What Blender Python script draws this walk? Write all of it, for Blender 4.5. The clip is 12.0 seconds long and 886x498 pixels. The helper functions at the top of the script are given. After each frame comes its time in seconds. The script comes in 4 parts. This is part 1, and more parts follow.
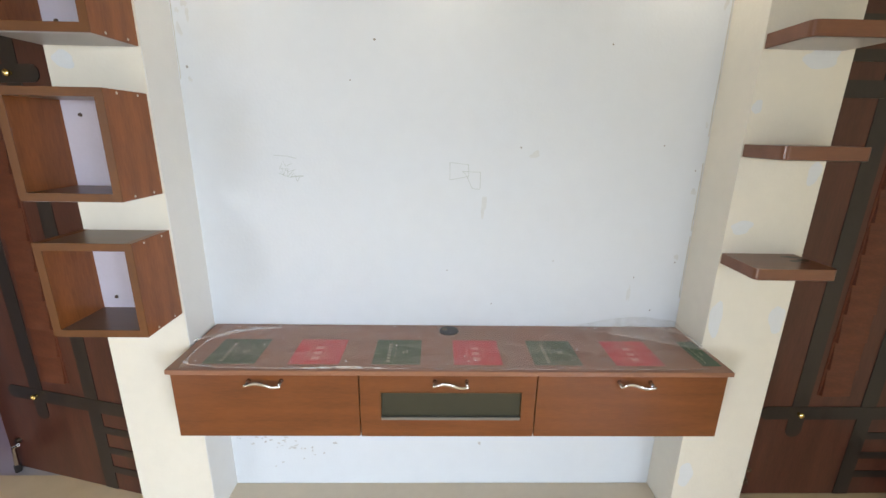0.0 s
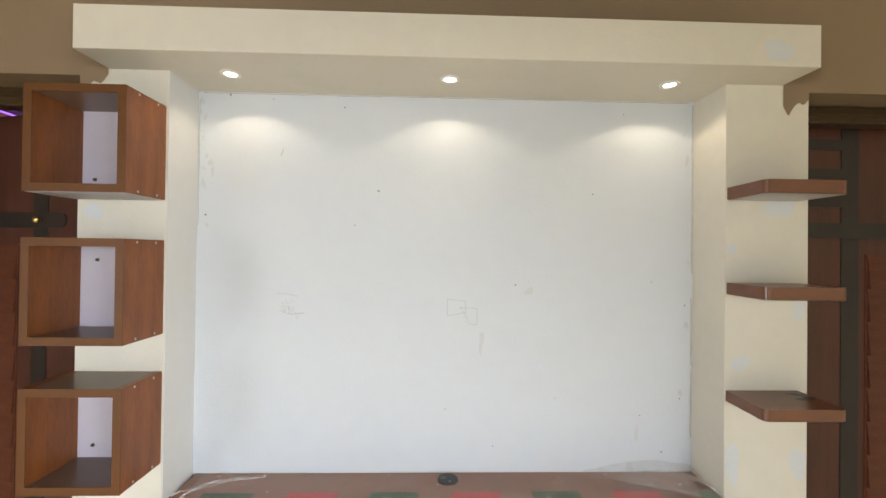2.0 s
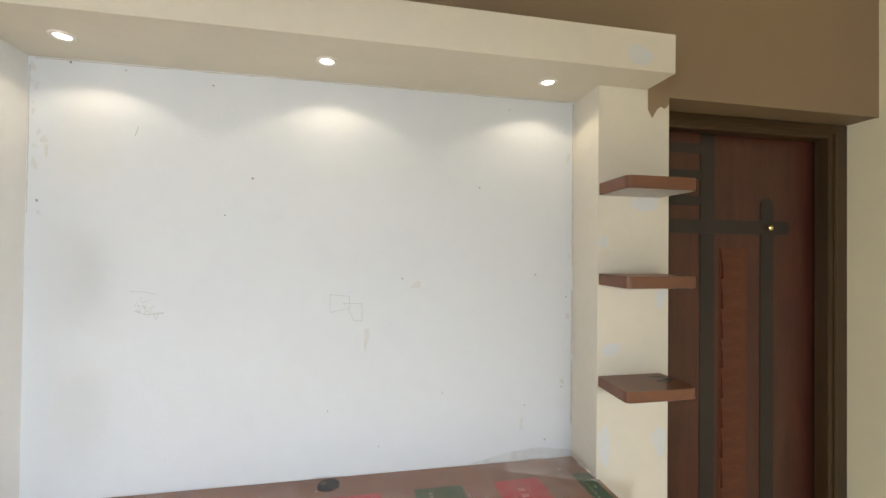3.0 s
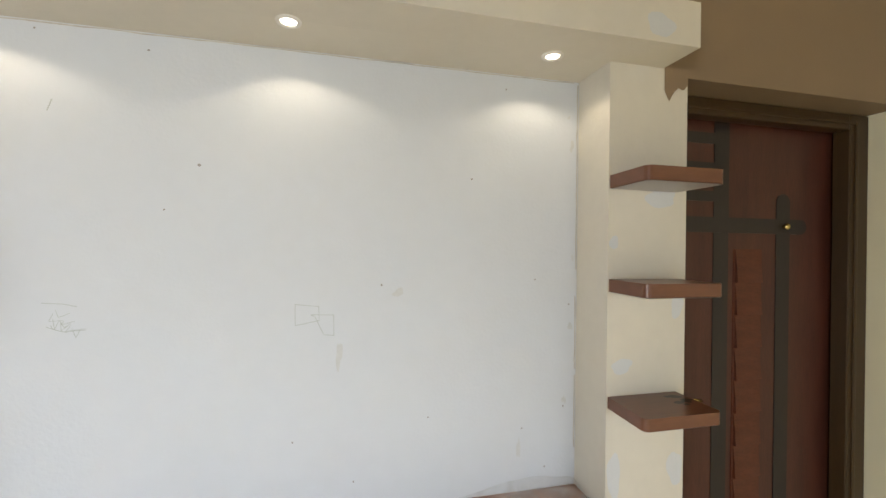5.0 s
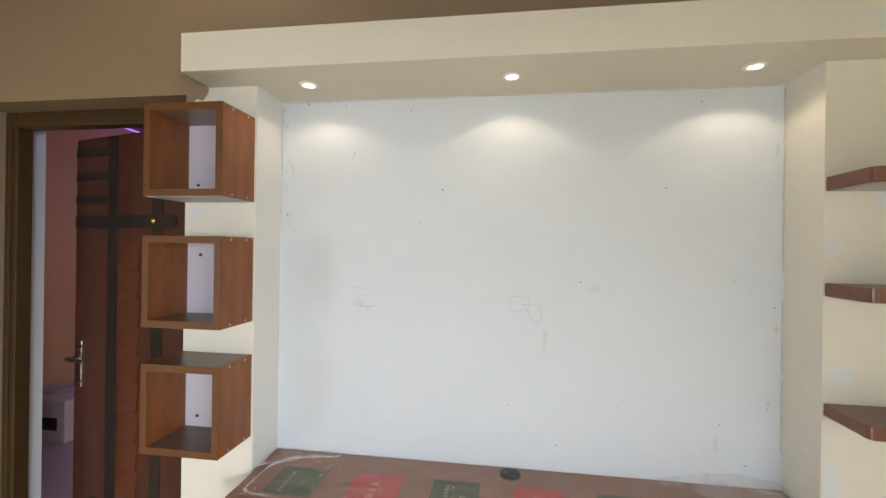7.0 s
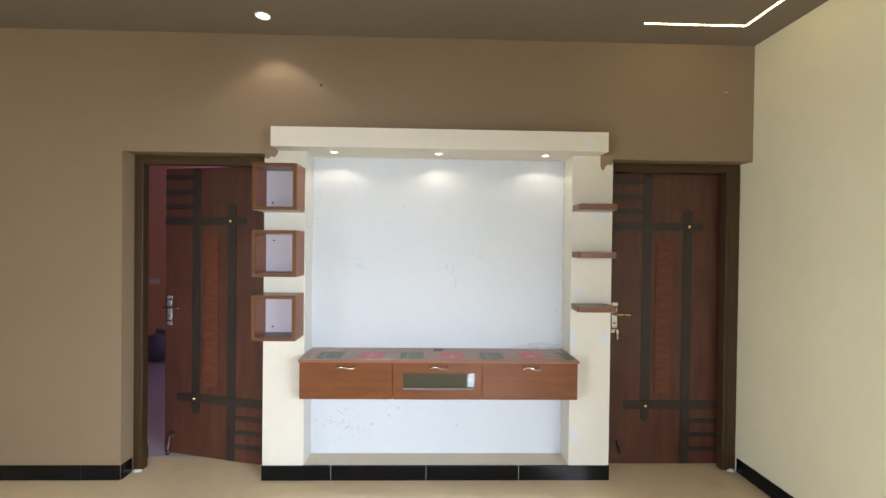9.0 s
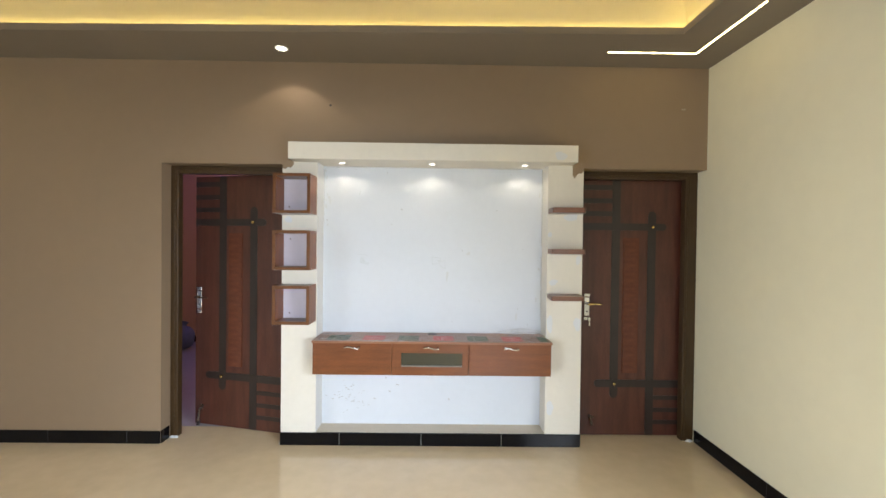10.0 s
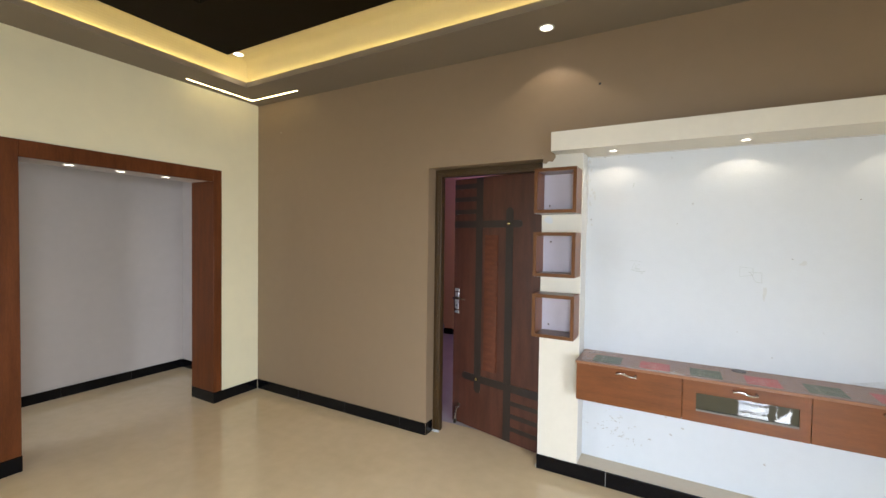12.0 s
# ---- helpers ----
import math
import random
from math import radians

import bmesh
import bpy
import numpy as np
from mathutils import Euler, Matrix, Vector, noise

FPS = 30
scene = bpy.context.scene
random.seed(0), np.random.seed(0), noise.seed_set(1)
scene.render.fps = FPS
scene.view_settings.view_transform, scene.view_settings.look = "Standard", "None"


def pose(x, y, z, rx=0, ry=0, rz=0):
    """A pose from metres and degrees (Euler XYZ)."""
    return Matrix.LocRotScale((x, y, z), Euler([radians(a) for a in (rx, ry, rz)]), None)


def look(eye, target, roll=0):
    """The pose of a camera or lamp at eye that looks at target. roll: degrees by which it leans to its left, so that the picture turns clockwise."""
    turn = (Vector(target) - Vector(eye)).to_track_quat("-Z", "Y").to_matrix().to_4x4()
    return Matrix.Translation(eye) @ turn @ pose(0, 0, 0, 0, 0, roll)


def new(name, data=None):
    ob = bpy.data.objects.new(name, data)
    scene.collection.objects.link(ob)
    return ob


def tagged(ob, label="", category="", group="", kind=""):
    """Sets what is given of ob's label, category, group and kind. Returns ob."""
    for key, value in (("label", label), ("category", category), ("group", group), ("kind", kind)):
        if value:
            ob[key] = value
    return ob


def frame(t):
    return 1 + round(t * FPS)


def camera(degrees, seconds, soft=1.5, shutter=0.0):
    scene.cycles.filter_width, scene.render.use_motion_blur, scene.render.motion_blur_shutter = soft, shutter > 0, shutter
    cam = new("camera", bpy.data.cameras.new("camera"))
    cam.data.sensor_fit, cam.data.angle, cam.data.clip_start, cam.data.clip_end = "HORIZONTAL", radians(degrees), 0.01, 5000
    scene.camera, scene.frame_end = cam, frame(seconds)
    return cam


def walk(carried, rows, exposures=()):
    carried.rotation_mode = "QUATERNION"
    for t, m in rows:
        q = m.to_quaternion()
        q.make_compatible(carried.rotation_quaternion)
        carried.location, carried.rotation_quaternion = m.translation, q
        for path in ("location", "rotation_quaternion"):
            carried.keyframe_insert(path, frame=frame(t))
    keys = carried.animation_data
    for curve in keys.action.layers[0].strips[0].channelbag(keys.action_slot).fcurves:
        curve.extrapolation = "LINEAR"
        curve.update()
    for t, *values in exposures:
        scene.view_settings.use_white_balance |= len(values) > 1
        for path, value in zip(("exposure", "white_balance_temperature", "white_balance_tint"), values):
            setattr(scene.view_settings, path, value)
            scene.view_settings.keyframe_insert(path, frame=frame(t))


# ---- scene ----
cam = camera(93.6, 12.0)
PATH = [
    (0, (-0.019, 0.356, 1.548), (0.025, 2.282, 1.009), 1.0),
    (0.5, (-0.011, 0.33, 1.583), (0.032, 2.305, 1.274), 0.9),
    (1, (-0.005, 0.318, 1.592), (0.03, 2.313, 1.456), 0.9),
    (1.5, (-0.01, 0.338, 1.6), (0.016, 2.338, 1.575), 0.8),
    (2, (-0.029, 0.335, 1.616), (0.031, 2.334, 1.631), 0.7),
    (2.5, (0.049, 0.321, 1.594), (0.221, 2.313, 1.623), 0.7),
    (3, (0.136, 0.365, 1.592), (0.519, 2.328, 1.613), 0.6),
    (3.2, (0.177, 0.398, 1.578), (0.631, 2.345, 1.615), 0.6),
    (4.8, (0.212, 0.586, 1.605), (0.8, 2.498, 1.613), 0.7),
    (5, (0.163, 0.571, 1.613), (0.63, 2.516, 1.611), 0.7),
    (5.5, (0.044, 0.54, 1.609), (0.139, 2.538, 1.614), 0.8),
    (6, (-0.04, 0.514, 1.603), (-0.272, 2.5, 1.608), 0.8),
    (6.5, (-0.033, 0.473, 1.609), (-0.381, 2.443, 1.609), 0.7),
    (7, (-0.003, 0.308, 1.611), (-0.277, 2.289, 1.613), 0.8),
    (7.2, (0.007, 0.199, 1.61), (-0.219, 2.186, 1.608), 0.9),
    (8.8, (0.005, -0.962, 1.569), (0.047, 1.037, 1.554), 0.7),
    (9, (-0.005, -1.111, 1.56), (0.043, 0.888, 1.543), 0.7),
    (9.5, (0.039, -1.397, 1.562), (0.08, 0.602, 1.541), 0.7),
    (10, (0.087, -1.545, 1.556), (0.106, 0.455, 1.532), 0.7),
    (10.5, (0.094, -1.564, 1.562), (0.032, 0.434, 1.533), 0.8),
    (11, (0.054, -1.545, 1.575), (-0.21, 0.437, 1.538), 0.8),
    (11.5, (-0.098, -1.441, 1.578), (-0.682, 0.471, 1.537), 0.8),
    (12, (-0.31, -1.199, 1.593), (-1.281, 0.549, 1.542), 0.8),
]
walk(cam, [(t, look(eye, target, roll)) for t, eye, target, roll in PATH],
     exposures=[(0.0, -0.40, 6450, 10), (1.0, -0.43, 6700, 10), (3.0, -0.48, 6800, 10), (5.0, -0.58, 6800, 10), (7.0, -0.57, 6750, 10), (9.0, -0.36, 6420, 10), (10.5, -0.36, 6400, 10), (12.0, -0.41, 6480, 10)])







# ---- light and sky ----
world = bpy.data.worlds.new("sky")
scene.world = world
world.use_nodes = True
_bg = world.node_tree.nodes["Background"]
_sky = world.node_tree.nodes.new("ShaderNodeTexSky")
_sky.sky_type, _sky.sun_disc = "NISHITA", False
_sky.sun_elevation, _sky.sun_rotation = radians(50), radians(120)
world.node_tree.links.new(_sky.outputs["Color"], _bg.inputs["Color"])
_bg.inputs["Strength"].default_value = 0.12

# plan, in metres
WALL = 1.65          # face of the brown wall
WEST, EAST, SOUTH = -4.095, 2.145, -5.0
CEIL, TOP = 2.928, 3.14
PIER_L, PIER_R, REC_L, REC_R, REC_Y = -1.113, 1.190, -0.847, 0.918, 1.81
LIP_W, LIP_E, LIP_N, LIP_S = -3.72, 1.65, 1.20, -4.5
WIN = (0.75, 1.56, 0.9, 2.1)   # window in the south wall
WEST_GAP = (-4.7, -2.7, 2.1)      # unseen opening in the west wall, added to let fill light in
EAST_GAP = (-2.8, -1.3, 0.9, 2.1)  # unseen window opening added in the east wall
SIDE = (-5.3, -4.6, 0.8, 2.1)  # unseen opening added at the end of the side passage
PASS_S = -1.9


def lamp(name, kind, m, energy, color, **more):
    data = bpy.data.lights.new(name, kind)
    data.energy, data.color = energy, color
    for key, value in more.items():
        if key == "size":
            data.size = value
        elif key == "size_y":
            data.shape, data.size_y = "RECTANGLE", value
        elif key == "spot":
            data.spot_size = radians(value)
        elif key == "blend":
            data.spot_blend = value
        elif key == "spread":
            data.spread = radians(value)
        elif key == "radius":
            data.shadow_soft_size = value
    ob = new(name, data)
    ob.matrix_world = m
    return ob


COOL, WARM = (0.79, 0.87, 0.985), (1.0, 0.86, 0.66)
lamp("window_daylight", "AREA", look(((WIN[0] + WIN[1]) / 2, SOUTH - 0.24, 1.5), (-2.5, 0.4, -2.0)), 225, COOL, size=0.9, size_y=1.25, spread=92)
# Added fill from the unseen west opening, brightens the east wall and floor.
lamp("west_fill", "AREA", look((WEST - 0.06, (WEST_GAP[0] + WEST_GAP[1]) / 2, 1.1), (2.1, -1.0, -0.9)), 165, COOL, size=1.95, size_y=2.05, spread=100)
# Unseen source, added to light the recess's left side, alcove and west wall.
lamp("east_daylight", "AREA", look((EAST + 0.06, (EAST_GAP[0] + EAST_GAP[1]) / 2, 1.5), (-3.3, 1.3, -1.6)), 105, COOL, size=1.4, size_y=1.15, spread=96)
# Added fill at the unseen passage end, lifts the alcove and nearby floor.
lamp("passage_fill", "AREA", look(((SIDE[0] + SIDE[1]) / 2, PASS_S - 0.06, 1.45), ((SIDE[0] + SIDE[1]) / 2, 0.6, 0.5)), 26, COOL, size=0.65, size_y=1.2)
for _x in (-0.663, 0.026, 0.739):
    lamp("beam_spot", "SPOT", look((_x, 1.657, 2.16), (_x, 1.657, 0.0)), 2.6, WARM, spot=136, blend=0.25, radius=0.02)
lamp("ceiling_spot", "SPOT", look((-1.045, 1.43, 2.925), (-1.045, 1.43, 0.0)), 11, WARM, spot=112, blend=0.3, radius=0.02)
for _y in (0.16, 0.49, 0.83):
    lamp("arch_spot", "SPOT", look((-4.25, _y, 2.085), (-4.25, _y, 0.0)), 1.2, WARM, spot=110, blend=0.6, radius=0.02)
lamp("tray_spot", "SPOT", look((-3.60, 1.08, TOP - 0.02), (-3.60, 1.08, 0.0)), 6, WARM, spot=100, blend=0.6, radius=0.02)
# Added warm fill inside the bedroom, without a window, to brighten its peach wall.
lamp("bedroom_warm_fill", "AREA", look((0.1, 3.4, 1.5), (-4.0, 3.6, 0.7)), 16, (1.0, 0.82, 0.58), size=0.9, size_y=1.0)
lamp("bedroom_strip_light", "AREA", look((-2.0, 3.6, 2.84), (-2.2, 3.4, 0.0)), 13, (0.42, 0.27, 1.0), size=3.6, size_y=0.3)


# ---- materials ----
def mat(name, color, rough=0.5, metal=0.0, scale=6.0, amount=0.08, bump=0.0, bump_scale=60.0, spec=0.5, coat=0.0, grain=None, emit=None, second=None, alpha=None):
    """A procedural surface: colour that varies at two scales, uneven gloss, fine relief. grain: stretch per axis."""
    m = bpy.data.materials.new(name)
    m.use_nodes = True
    nt = m.node_tree
    b = nt.nodes["Principled BSDF"]
    b.inputs["Metallic"].default_value = metal
    b.inputs["Specular IOR Level"].default_value = spec
    b.inputs["Coat Weight"].default_value = coat
    b.inputs["Coat Roughness"].default_value = 0.08
    tc = nt.nodes.new("ShaderNodeTexCoord")
    mp = nt.nodes.new("ShaderNodeMapping")
    nt.links.new(tc.outputs["Object"], mp.inputs["Vector"])
    if grain:
        mp.inputs["Scale"].default_value = grain
    big = nt.nodes.new("ShaderNodeTexNoise")
    big.inputs["Scale"].default_value, big.inputs["Detail"].default_value = scale, 6.0
    fine = nt.nodes.new("ShaderNodeTexNoise")
    fine.inputs["Scale"].default_value, fine.inputs["Detail"].default_value = scale * 9, 4.0
    mix = nt.nodes.new("ShaderNodeMix")
    mix.data_type = "FLOAT"
    mix.inputs[0].default_value = 0.35
    for n, k in ((big, 2), (fine, 3)):
        nt.links.new(mp.outputs["Vector"], n.inputs["Vector"])
        nt.links.new(n.outputs["Fac"], mix.inputs[k])
    ramp = nt.nodes.new("ShaderNodeValToRGB")
    c2 = second or [min(1, c * (1 + amount)) for c in color]
    c1 = [c * (1 - amount) for c in color]
    ramp.color_ramp.elements[0].position, ramp.color_ramp.elements[1].position = 0.3, 0.7
    ramp.color_ramp.elements[0].color, ramp.color_ramp.elements[1].color = (*c1, 1), (*c2, 1)
    nt.links.new(mix.outputs[0], ramp.inputs["Fac"])
    nt.links.new(ramp.outputs["Color"], b.inputs["Base Color"])
    rr = nt.nodes.new("ShaderNodeMapRange")
    rr.inputs["To Min"].default_value, rr.inputs["To Max"].default_value = max(0.02, rough * 0.85), min(1, rough * 1.15)
    nt.links.new(big.outputs["Fac"], rr.inputs["Value"])
    nt.links.new(rr.outputs["Result"], b.inputs["Roughness"])
    if bump:
        bn = nt.nodes.new("ShaderNodeTexNoise")
        bn.inputs["Scale"].default_value, bn.inputs["Detail"].default_value = bump_scale, 3.0
        nt.links.new(mp.outputs["Vector"], bn.inputs["Vector"])
        bp = nt.nodes.new("ShaderNodeBump")
        bp.inputs["Strength"].default_value, bp.inputs["Distance"].default_value = bump, 0.002
        nt.links.new(bn.outputs["Fac"], bp.inputs["Height"])
        nt.links.new(bp.outputs["Normal"], b.inputs["Normal"])
    if emit:
        b.inputs["Emission Color"].default_value = (*emit[0], 1)
        b.inputs["Emission Strength"].default_value = emit[1]
    if alpha is not None:
        b.inputs["Alpha"].default_value = alpha
    return m


def film_sheet(name, tint, amount):
    """Thin clear packing film: mostly see-through, with a soft gloss and milky creases."""
    m = bpy.data.materials.new(name)
    m.use_nodes = True
    nt = m.node_tree
    b = nt.nodes["Principled BSDF"]
    b.inputs["Base Color"].default_value = (*tint, 1)
    b.inputs["Roughness"].default_value = 0.22
    tc, no, mr = nt.nodes.new("ShaderNodeTexCoord"), nt.nodes.new("ShaderNodeTexNoise"), nt.nodes.new("ShaderNodeMapRange")
    no.inputs["Scale"].default_value, no.inputs["Detail"].default_value, no.inputs["Distortion"].default_value = 9.0, 5.0, 1.6
    nt.links.new(tc.outputs["Object"], no.inputs["Vector"])
    nt.links.new(no.outputs["Fac"], mr.inputs["Value"])
    mr.inputs["From Min"].default_value, mr.inputs["From Max"].default_value = 0.35, 0.75
    mr.inputs["To Min"].default_value, mr.inputs["To Max"].default_value = amount * 0.4, amount * 1.8
    nt.links.new(mr.outputs["Result"], b.inputs["Alpha"])
    return m


BROWN = mat("brown_wall_paint", (0.245, 0.174, 0.108), 0.6, scale=1.2, amount=0.05, bump=0.25, bump_scale=140)
CREAM = mat("cream_wall_paint", (0.755, 0.70, 0.50), 0.5, scale=1.2, amount=0.04, bump=0.25, bump_scale=140)
ALCOVE = mat("grey_alcove_paint", (0.50, 0.457, 0.438), 0.6, scale=1.3, amount=0.05, bump=0.25, bump_scale=140)
WHITE = mat("white_wall_putty", (0.588, 0.622, 0.662), 0.65, scale=2.2, amount=0.03, bump=0.3, bump_scale=90)
REVEAL = mat("off_white_reveal_putty", (0.64, 0.632, 0.61), 0.6, scale=2.2, amount=0.04, bump=0.3, bump_scale=90)
PIER = mat("cream_primer_paint", (0.660, 0.624, 0.538), 0.5, scale=3.0, amount=0.04, bump=0.3, bump_scale=90)
PUTTY = mat("white_putty_patch", (0.615, 0.632, 0.640), 0.55, scale=14, amount=0.04)
# Weaker light on the band, cove glow on the tray, put into their colours.
CEILING = mat("dimmed_ceiling_paint", (0.205, 0.170, 0.130), 0.7, scale=1.5, amount=0.03, bump=0.15, bump_scale=120)
TRAY = mat("brightened_tray_paint", (0.44, 0.385, 0.29), 0.7, scale=1.5, amount=0.03, bump=0.15, bump_scale=120)
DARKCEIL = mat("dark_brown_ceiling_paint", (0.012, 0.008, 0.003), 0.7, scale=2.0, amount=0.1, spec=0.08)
FLOOR = mat("polished_beige_tile", (0.70, 0.555, 0.355), 0.035, scale=1.1, amount=0.08, second=(0.78, 0.63, 0.425), spec=0.6)
TILE = mat("beige_ledge_tile", (0.58, 0.50, 0.38), 0.18, scale=3.0, amount=0.06)
GRANITE = mat("black_granite", (0.004, 0.004, 0.005), 0.12, scale=60, amount=0.4, spec=0.22)
GROUT = mat("grey_joint", (0.30, 0.29, 0.26), 0.8, scale=40)
LAMINATE = mat("reddish_wood_laminate", (0.136, 0.040, 0.0098), 0.36, scale=3.0, amount=0.22, second=(0.190, 0.060, 0.0148), grain=(1.2, 9, 9), spec=0.42)
LAMV = mat("upright_wood_laminate", (0.18, 0.054, 0.015), 0.33, scale=3.0, amount=0.25, second=(0.26, 0.088, 0.024), grain=(9, 9, 1.2), spec=0.32)
EDGE = mat("wood_edge_band", (0.122, 0.048, 0.0145), 0.45, scale=5, amount=0.15, grain=(1, 1, 1), spec=0.25)
CABTOP = mat("cabinet_top_laminate", (0.235, 0.108, 0.062), 0.3, scale=3.0, amount=0.2, grain=(1.2, 9, 9))
SHELFTOP = mat("shelf_laminate", (0.152, 0.060, 0.030), 0.3, scale=3.0, amount=0.2, grain=(1.2, 9, 9))
BOXTOP = mat("dull_brown_laminate", (0.165, 0.108, 0.078), 0.35, scale=3.0, amount=0.15, grain=(1.2, 9, 9))
PALE = mat("pale_laminate_back", (0.55, 0.52, 0.60), 0.5, scale=10, amount=0.05)
GREYLAM = mat("pale_grey_laminate", (0.42, 0.40, 0.40), 0.45, scale=10, amount=0.05)
DOORWOOD = mat("dark_red_door_veneer", (0.066, 0.0205, 0.0125), 0.38, scale=2.5, amount=0.30, second=(0.104, 0.034, 0.0205), grain=(8, 8, 1.0), coat=0.02, spec=0.5)
STRIP = mat("dark_inlay_strip", (0.021, 0.0145, 0.012), 0.38, scale=5, amount=0.25, grain=(4, 4, 1), spec=0.55)
CARVED = mat("carved_door_panel", (0.100, 0.028, 0.0135), 0.36, scale=4, amount=0.3, second=(0.140, 0.042, 0.020), grain=(2, 2, 6), coat=0.05, spec=0.35)
FRAMEHEAD = mat("polished_frame_head", (0.046, 0.025, 0.007), 0.38, scale=3, amount=0.2, second=(0.056, 0.030, 0.010), grain=(1, 8, 8), coat=0.04, spec=0.4)
FRAMEWOOD = mat("polished_frame_wood", (0.046, 0.025, 0.007), 0.38, scale=3, amount=0.2, second=(0.056, 0.030, 0.010), grain=(8, 8, 1), coat=0.04, spec=0.4)
CASING = mat("arch_casing_wood", (0.095, 0.026, 0.007), 0.38, scale=2.5, amount=0.22, second=(0.145, 0.042, 0.012), grain=(8, 8, 1), spec=0.25)
CHROME = mat("brushed_chrome", (0.60, 0.59, 0.59), 0.22, metal=1.0, scale=30, amount=0.06)
BRASS = mat("brass", (0.80, 0.62, 0.25), 0.22, metal=1.0, scale=30, amount=0.08)
DARKMETAL = mat("dark_metal", (0.10, 0.07, 0.05), 0.35, metal=0.8, scale=30)
BLACK = mat("black_plastic", (0.02, 0.017, 0.016), 0.35, scale=30)
DARKIN = mat("dark_cabinet_inside", (0.12, 0.10, 0.07), 0.6, scale=8)
GREEN = mat("green_sticker", (0.030, 0.075, 0.026), 0.4, scale=30, amount=0.08)
RED = mat("red_sticker", (0.50, 0.045, 0.05), 0.4, scale=30, amount=0.08)
STICKERINK = mat("dull_green_sticker_print", (0.26, 0.28, 0.20), 0.45, scale=60, amount=0.15)
PRINT = mat("pale_sticker_print", (0.45, 0.42, 0.36), 0.45, scale=60, amount=0.1)
PRINTRED = mat("pink_sticker_print", (0.62, 0.22, 0.21), 0.45, scale=60, amount=0.1)
GRIME = mat("brown_joint_grime", (0.47, 0.45, 0.41), 0.8, scale=30, amount=0.25)
PENCIL = mat("pencil_mark", (0.41, 0.45, 0.44), 0.7, scale=80, amount=0.15)
SMUDGE = mat("brown_smudge", (0.42, 0.41, 0.40), 0.7, scale=60, amount=0.2)
SMUDGEPALE = mat("pale_smudge", (0.548, 0.566, 0.574), 0.7, scale=60, amount=0.08)
DIRT = mat("dark_speck", (0.26, 0.24, 0.22), 0.7, scale=60, amount=0.2)
LAMPGLOW = mat("lamp_diffuser", (0.9, 0.88, 0.82), 0.5, emit=((1.0, 0.9, 0.75), 9.0))
LEDWHITE = mat("white_led_diffuser", (0.9, 0.9, 0.88), 0.5, emit=((1.0, 0.78, 0.34), 22.0))
LEDWARM = mat("warm_led_strip", (0.9, 0.8, 0.5), 0.5, emit=((1.0, 0.79, 0.24), 27.0))
LEDPURPLE = mat("purple_led_strip", (0.6, 0.4, 0.9), 0.5, emit=((0.36, 0.15, 1.0), 2.4))
WHITEMETAL = mat("white_lamp_rim", (0.75, 0.73, 0.68), 0.35, scale=20)
PEACH = mat("peach_bedroom_paint", (0.66, 0.42, 0.24), 0.6, scale=1.5, amount=0.05)
BEDFLOOR = mat("bedroom_tile", (0.45, 0.43, 0.45), 0.15, scale=1.5, amount=0.08)
CARTON = mat("white_carton", (0.62, 0.58, 0.56), 0.6, scale=9, amount=0.08)
CHANNEL = mat("grey_aluminium_channel", (0.17, 0.165, 0.155), 0.4, metal=0.4, scale=30, amount=0.1)
GLASS = mat("smoked_glass", (0.034, 0.034, 0.023), 0.02, scale=3, amount=0.05, spec=0.55)
FILM = film_sheet("clear_packing_film", (0.85, 0.67, 0.61), 0.17)
FILMEDGE = film_sheet("milky_film_crease", (0.9, 0.87, 0.84), 0.30)
FILMFLAP = film_sheet("milky_film_flap", (0.88, 0.85, 0.82), 0.16)
SACK = mat("blue_grey_cloth", (0.12, 0.13, 0.20), 0.8, scale=12, amount=0.2, bump=0.4, bump_scale=200)
GRASS = mat("outside_ground", (0.16, 0.14, 0.10), 0.9, scale=0.6, amount=0.3)


# ---- mesh helpers ----
def box(bm, x0, x1, y0, y1, z0, z1, bevel=0.0, seg=1):
    made = bmesh.ops.create_cube(bm, size=1.0)["verts"]
    for v in made:
        v.co = Vector((x0 + (v.co.x + 0.5) * (x1 - x0), y0 + (v.co.y + 0.5) * (y1 - y0), z0 + (v.co.z + 0.5) * (z1 - z0)))
    if bevel:
        edges = list({e for v in made for e in v.link_edges})
        bmesh.ops.bevel(bm, geom=edges, offset=bevel, segments=seg, profile=0.5, affect="EDGES")
    return bm


def boxed(*a, **k):
    return box(bmesh.new(), *a, **k)


def rod(bm, p, q, r0, r1=None, seg=14):
    p, q = Vector(p), Vector(q)
    m = Matrix.Translation((p + q) / 2) @ (q - p).to_track_quat("Z", "Y").to_matrix().to_4x4()
    bmesh.ops.create_cone(bm, cap_ends=True, segments=seg, radius1=r0, radius2=r0 if r1 is None else r1, depth=(q - p).length, matrix=m)
    return bm


def ball(bm, c, r, sx=1, sy=1, sz=1, seg=14):
    bmesh.ops.create_uvsphere(bm, u_segments=seg, v_segments=seg // 2 + 1, radius=r, matrix=Matrix.Translation(c) @ Matrix.Diagonal((sx, sy, sz, 1)))
    return bm


def outline(bm, pts, y0, y1):
    """A flat shape in x and z, given by its outline, between y0 and y1."""
    front = [bm.verts.new((x, y0, z)) for x, z in pts]
    back = [bm.verts.new((x, y1, z)) for x, z in pts]
    n = len(pts)
    bm.faces.new(front)
    bm.faces.new(back[::-1])
    for i in range(n):
        bm.faces.new((front[i], back[i], back[(i + 1) % n], front[(i + 1) % n]))
    bmesh.ops.recalc_face_normals(bm, faces=bm.faces)
    return bm


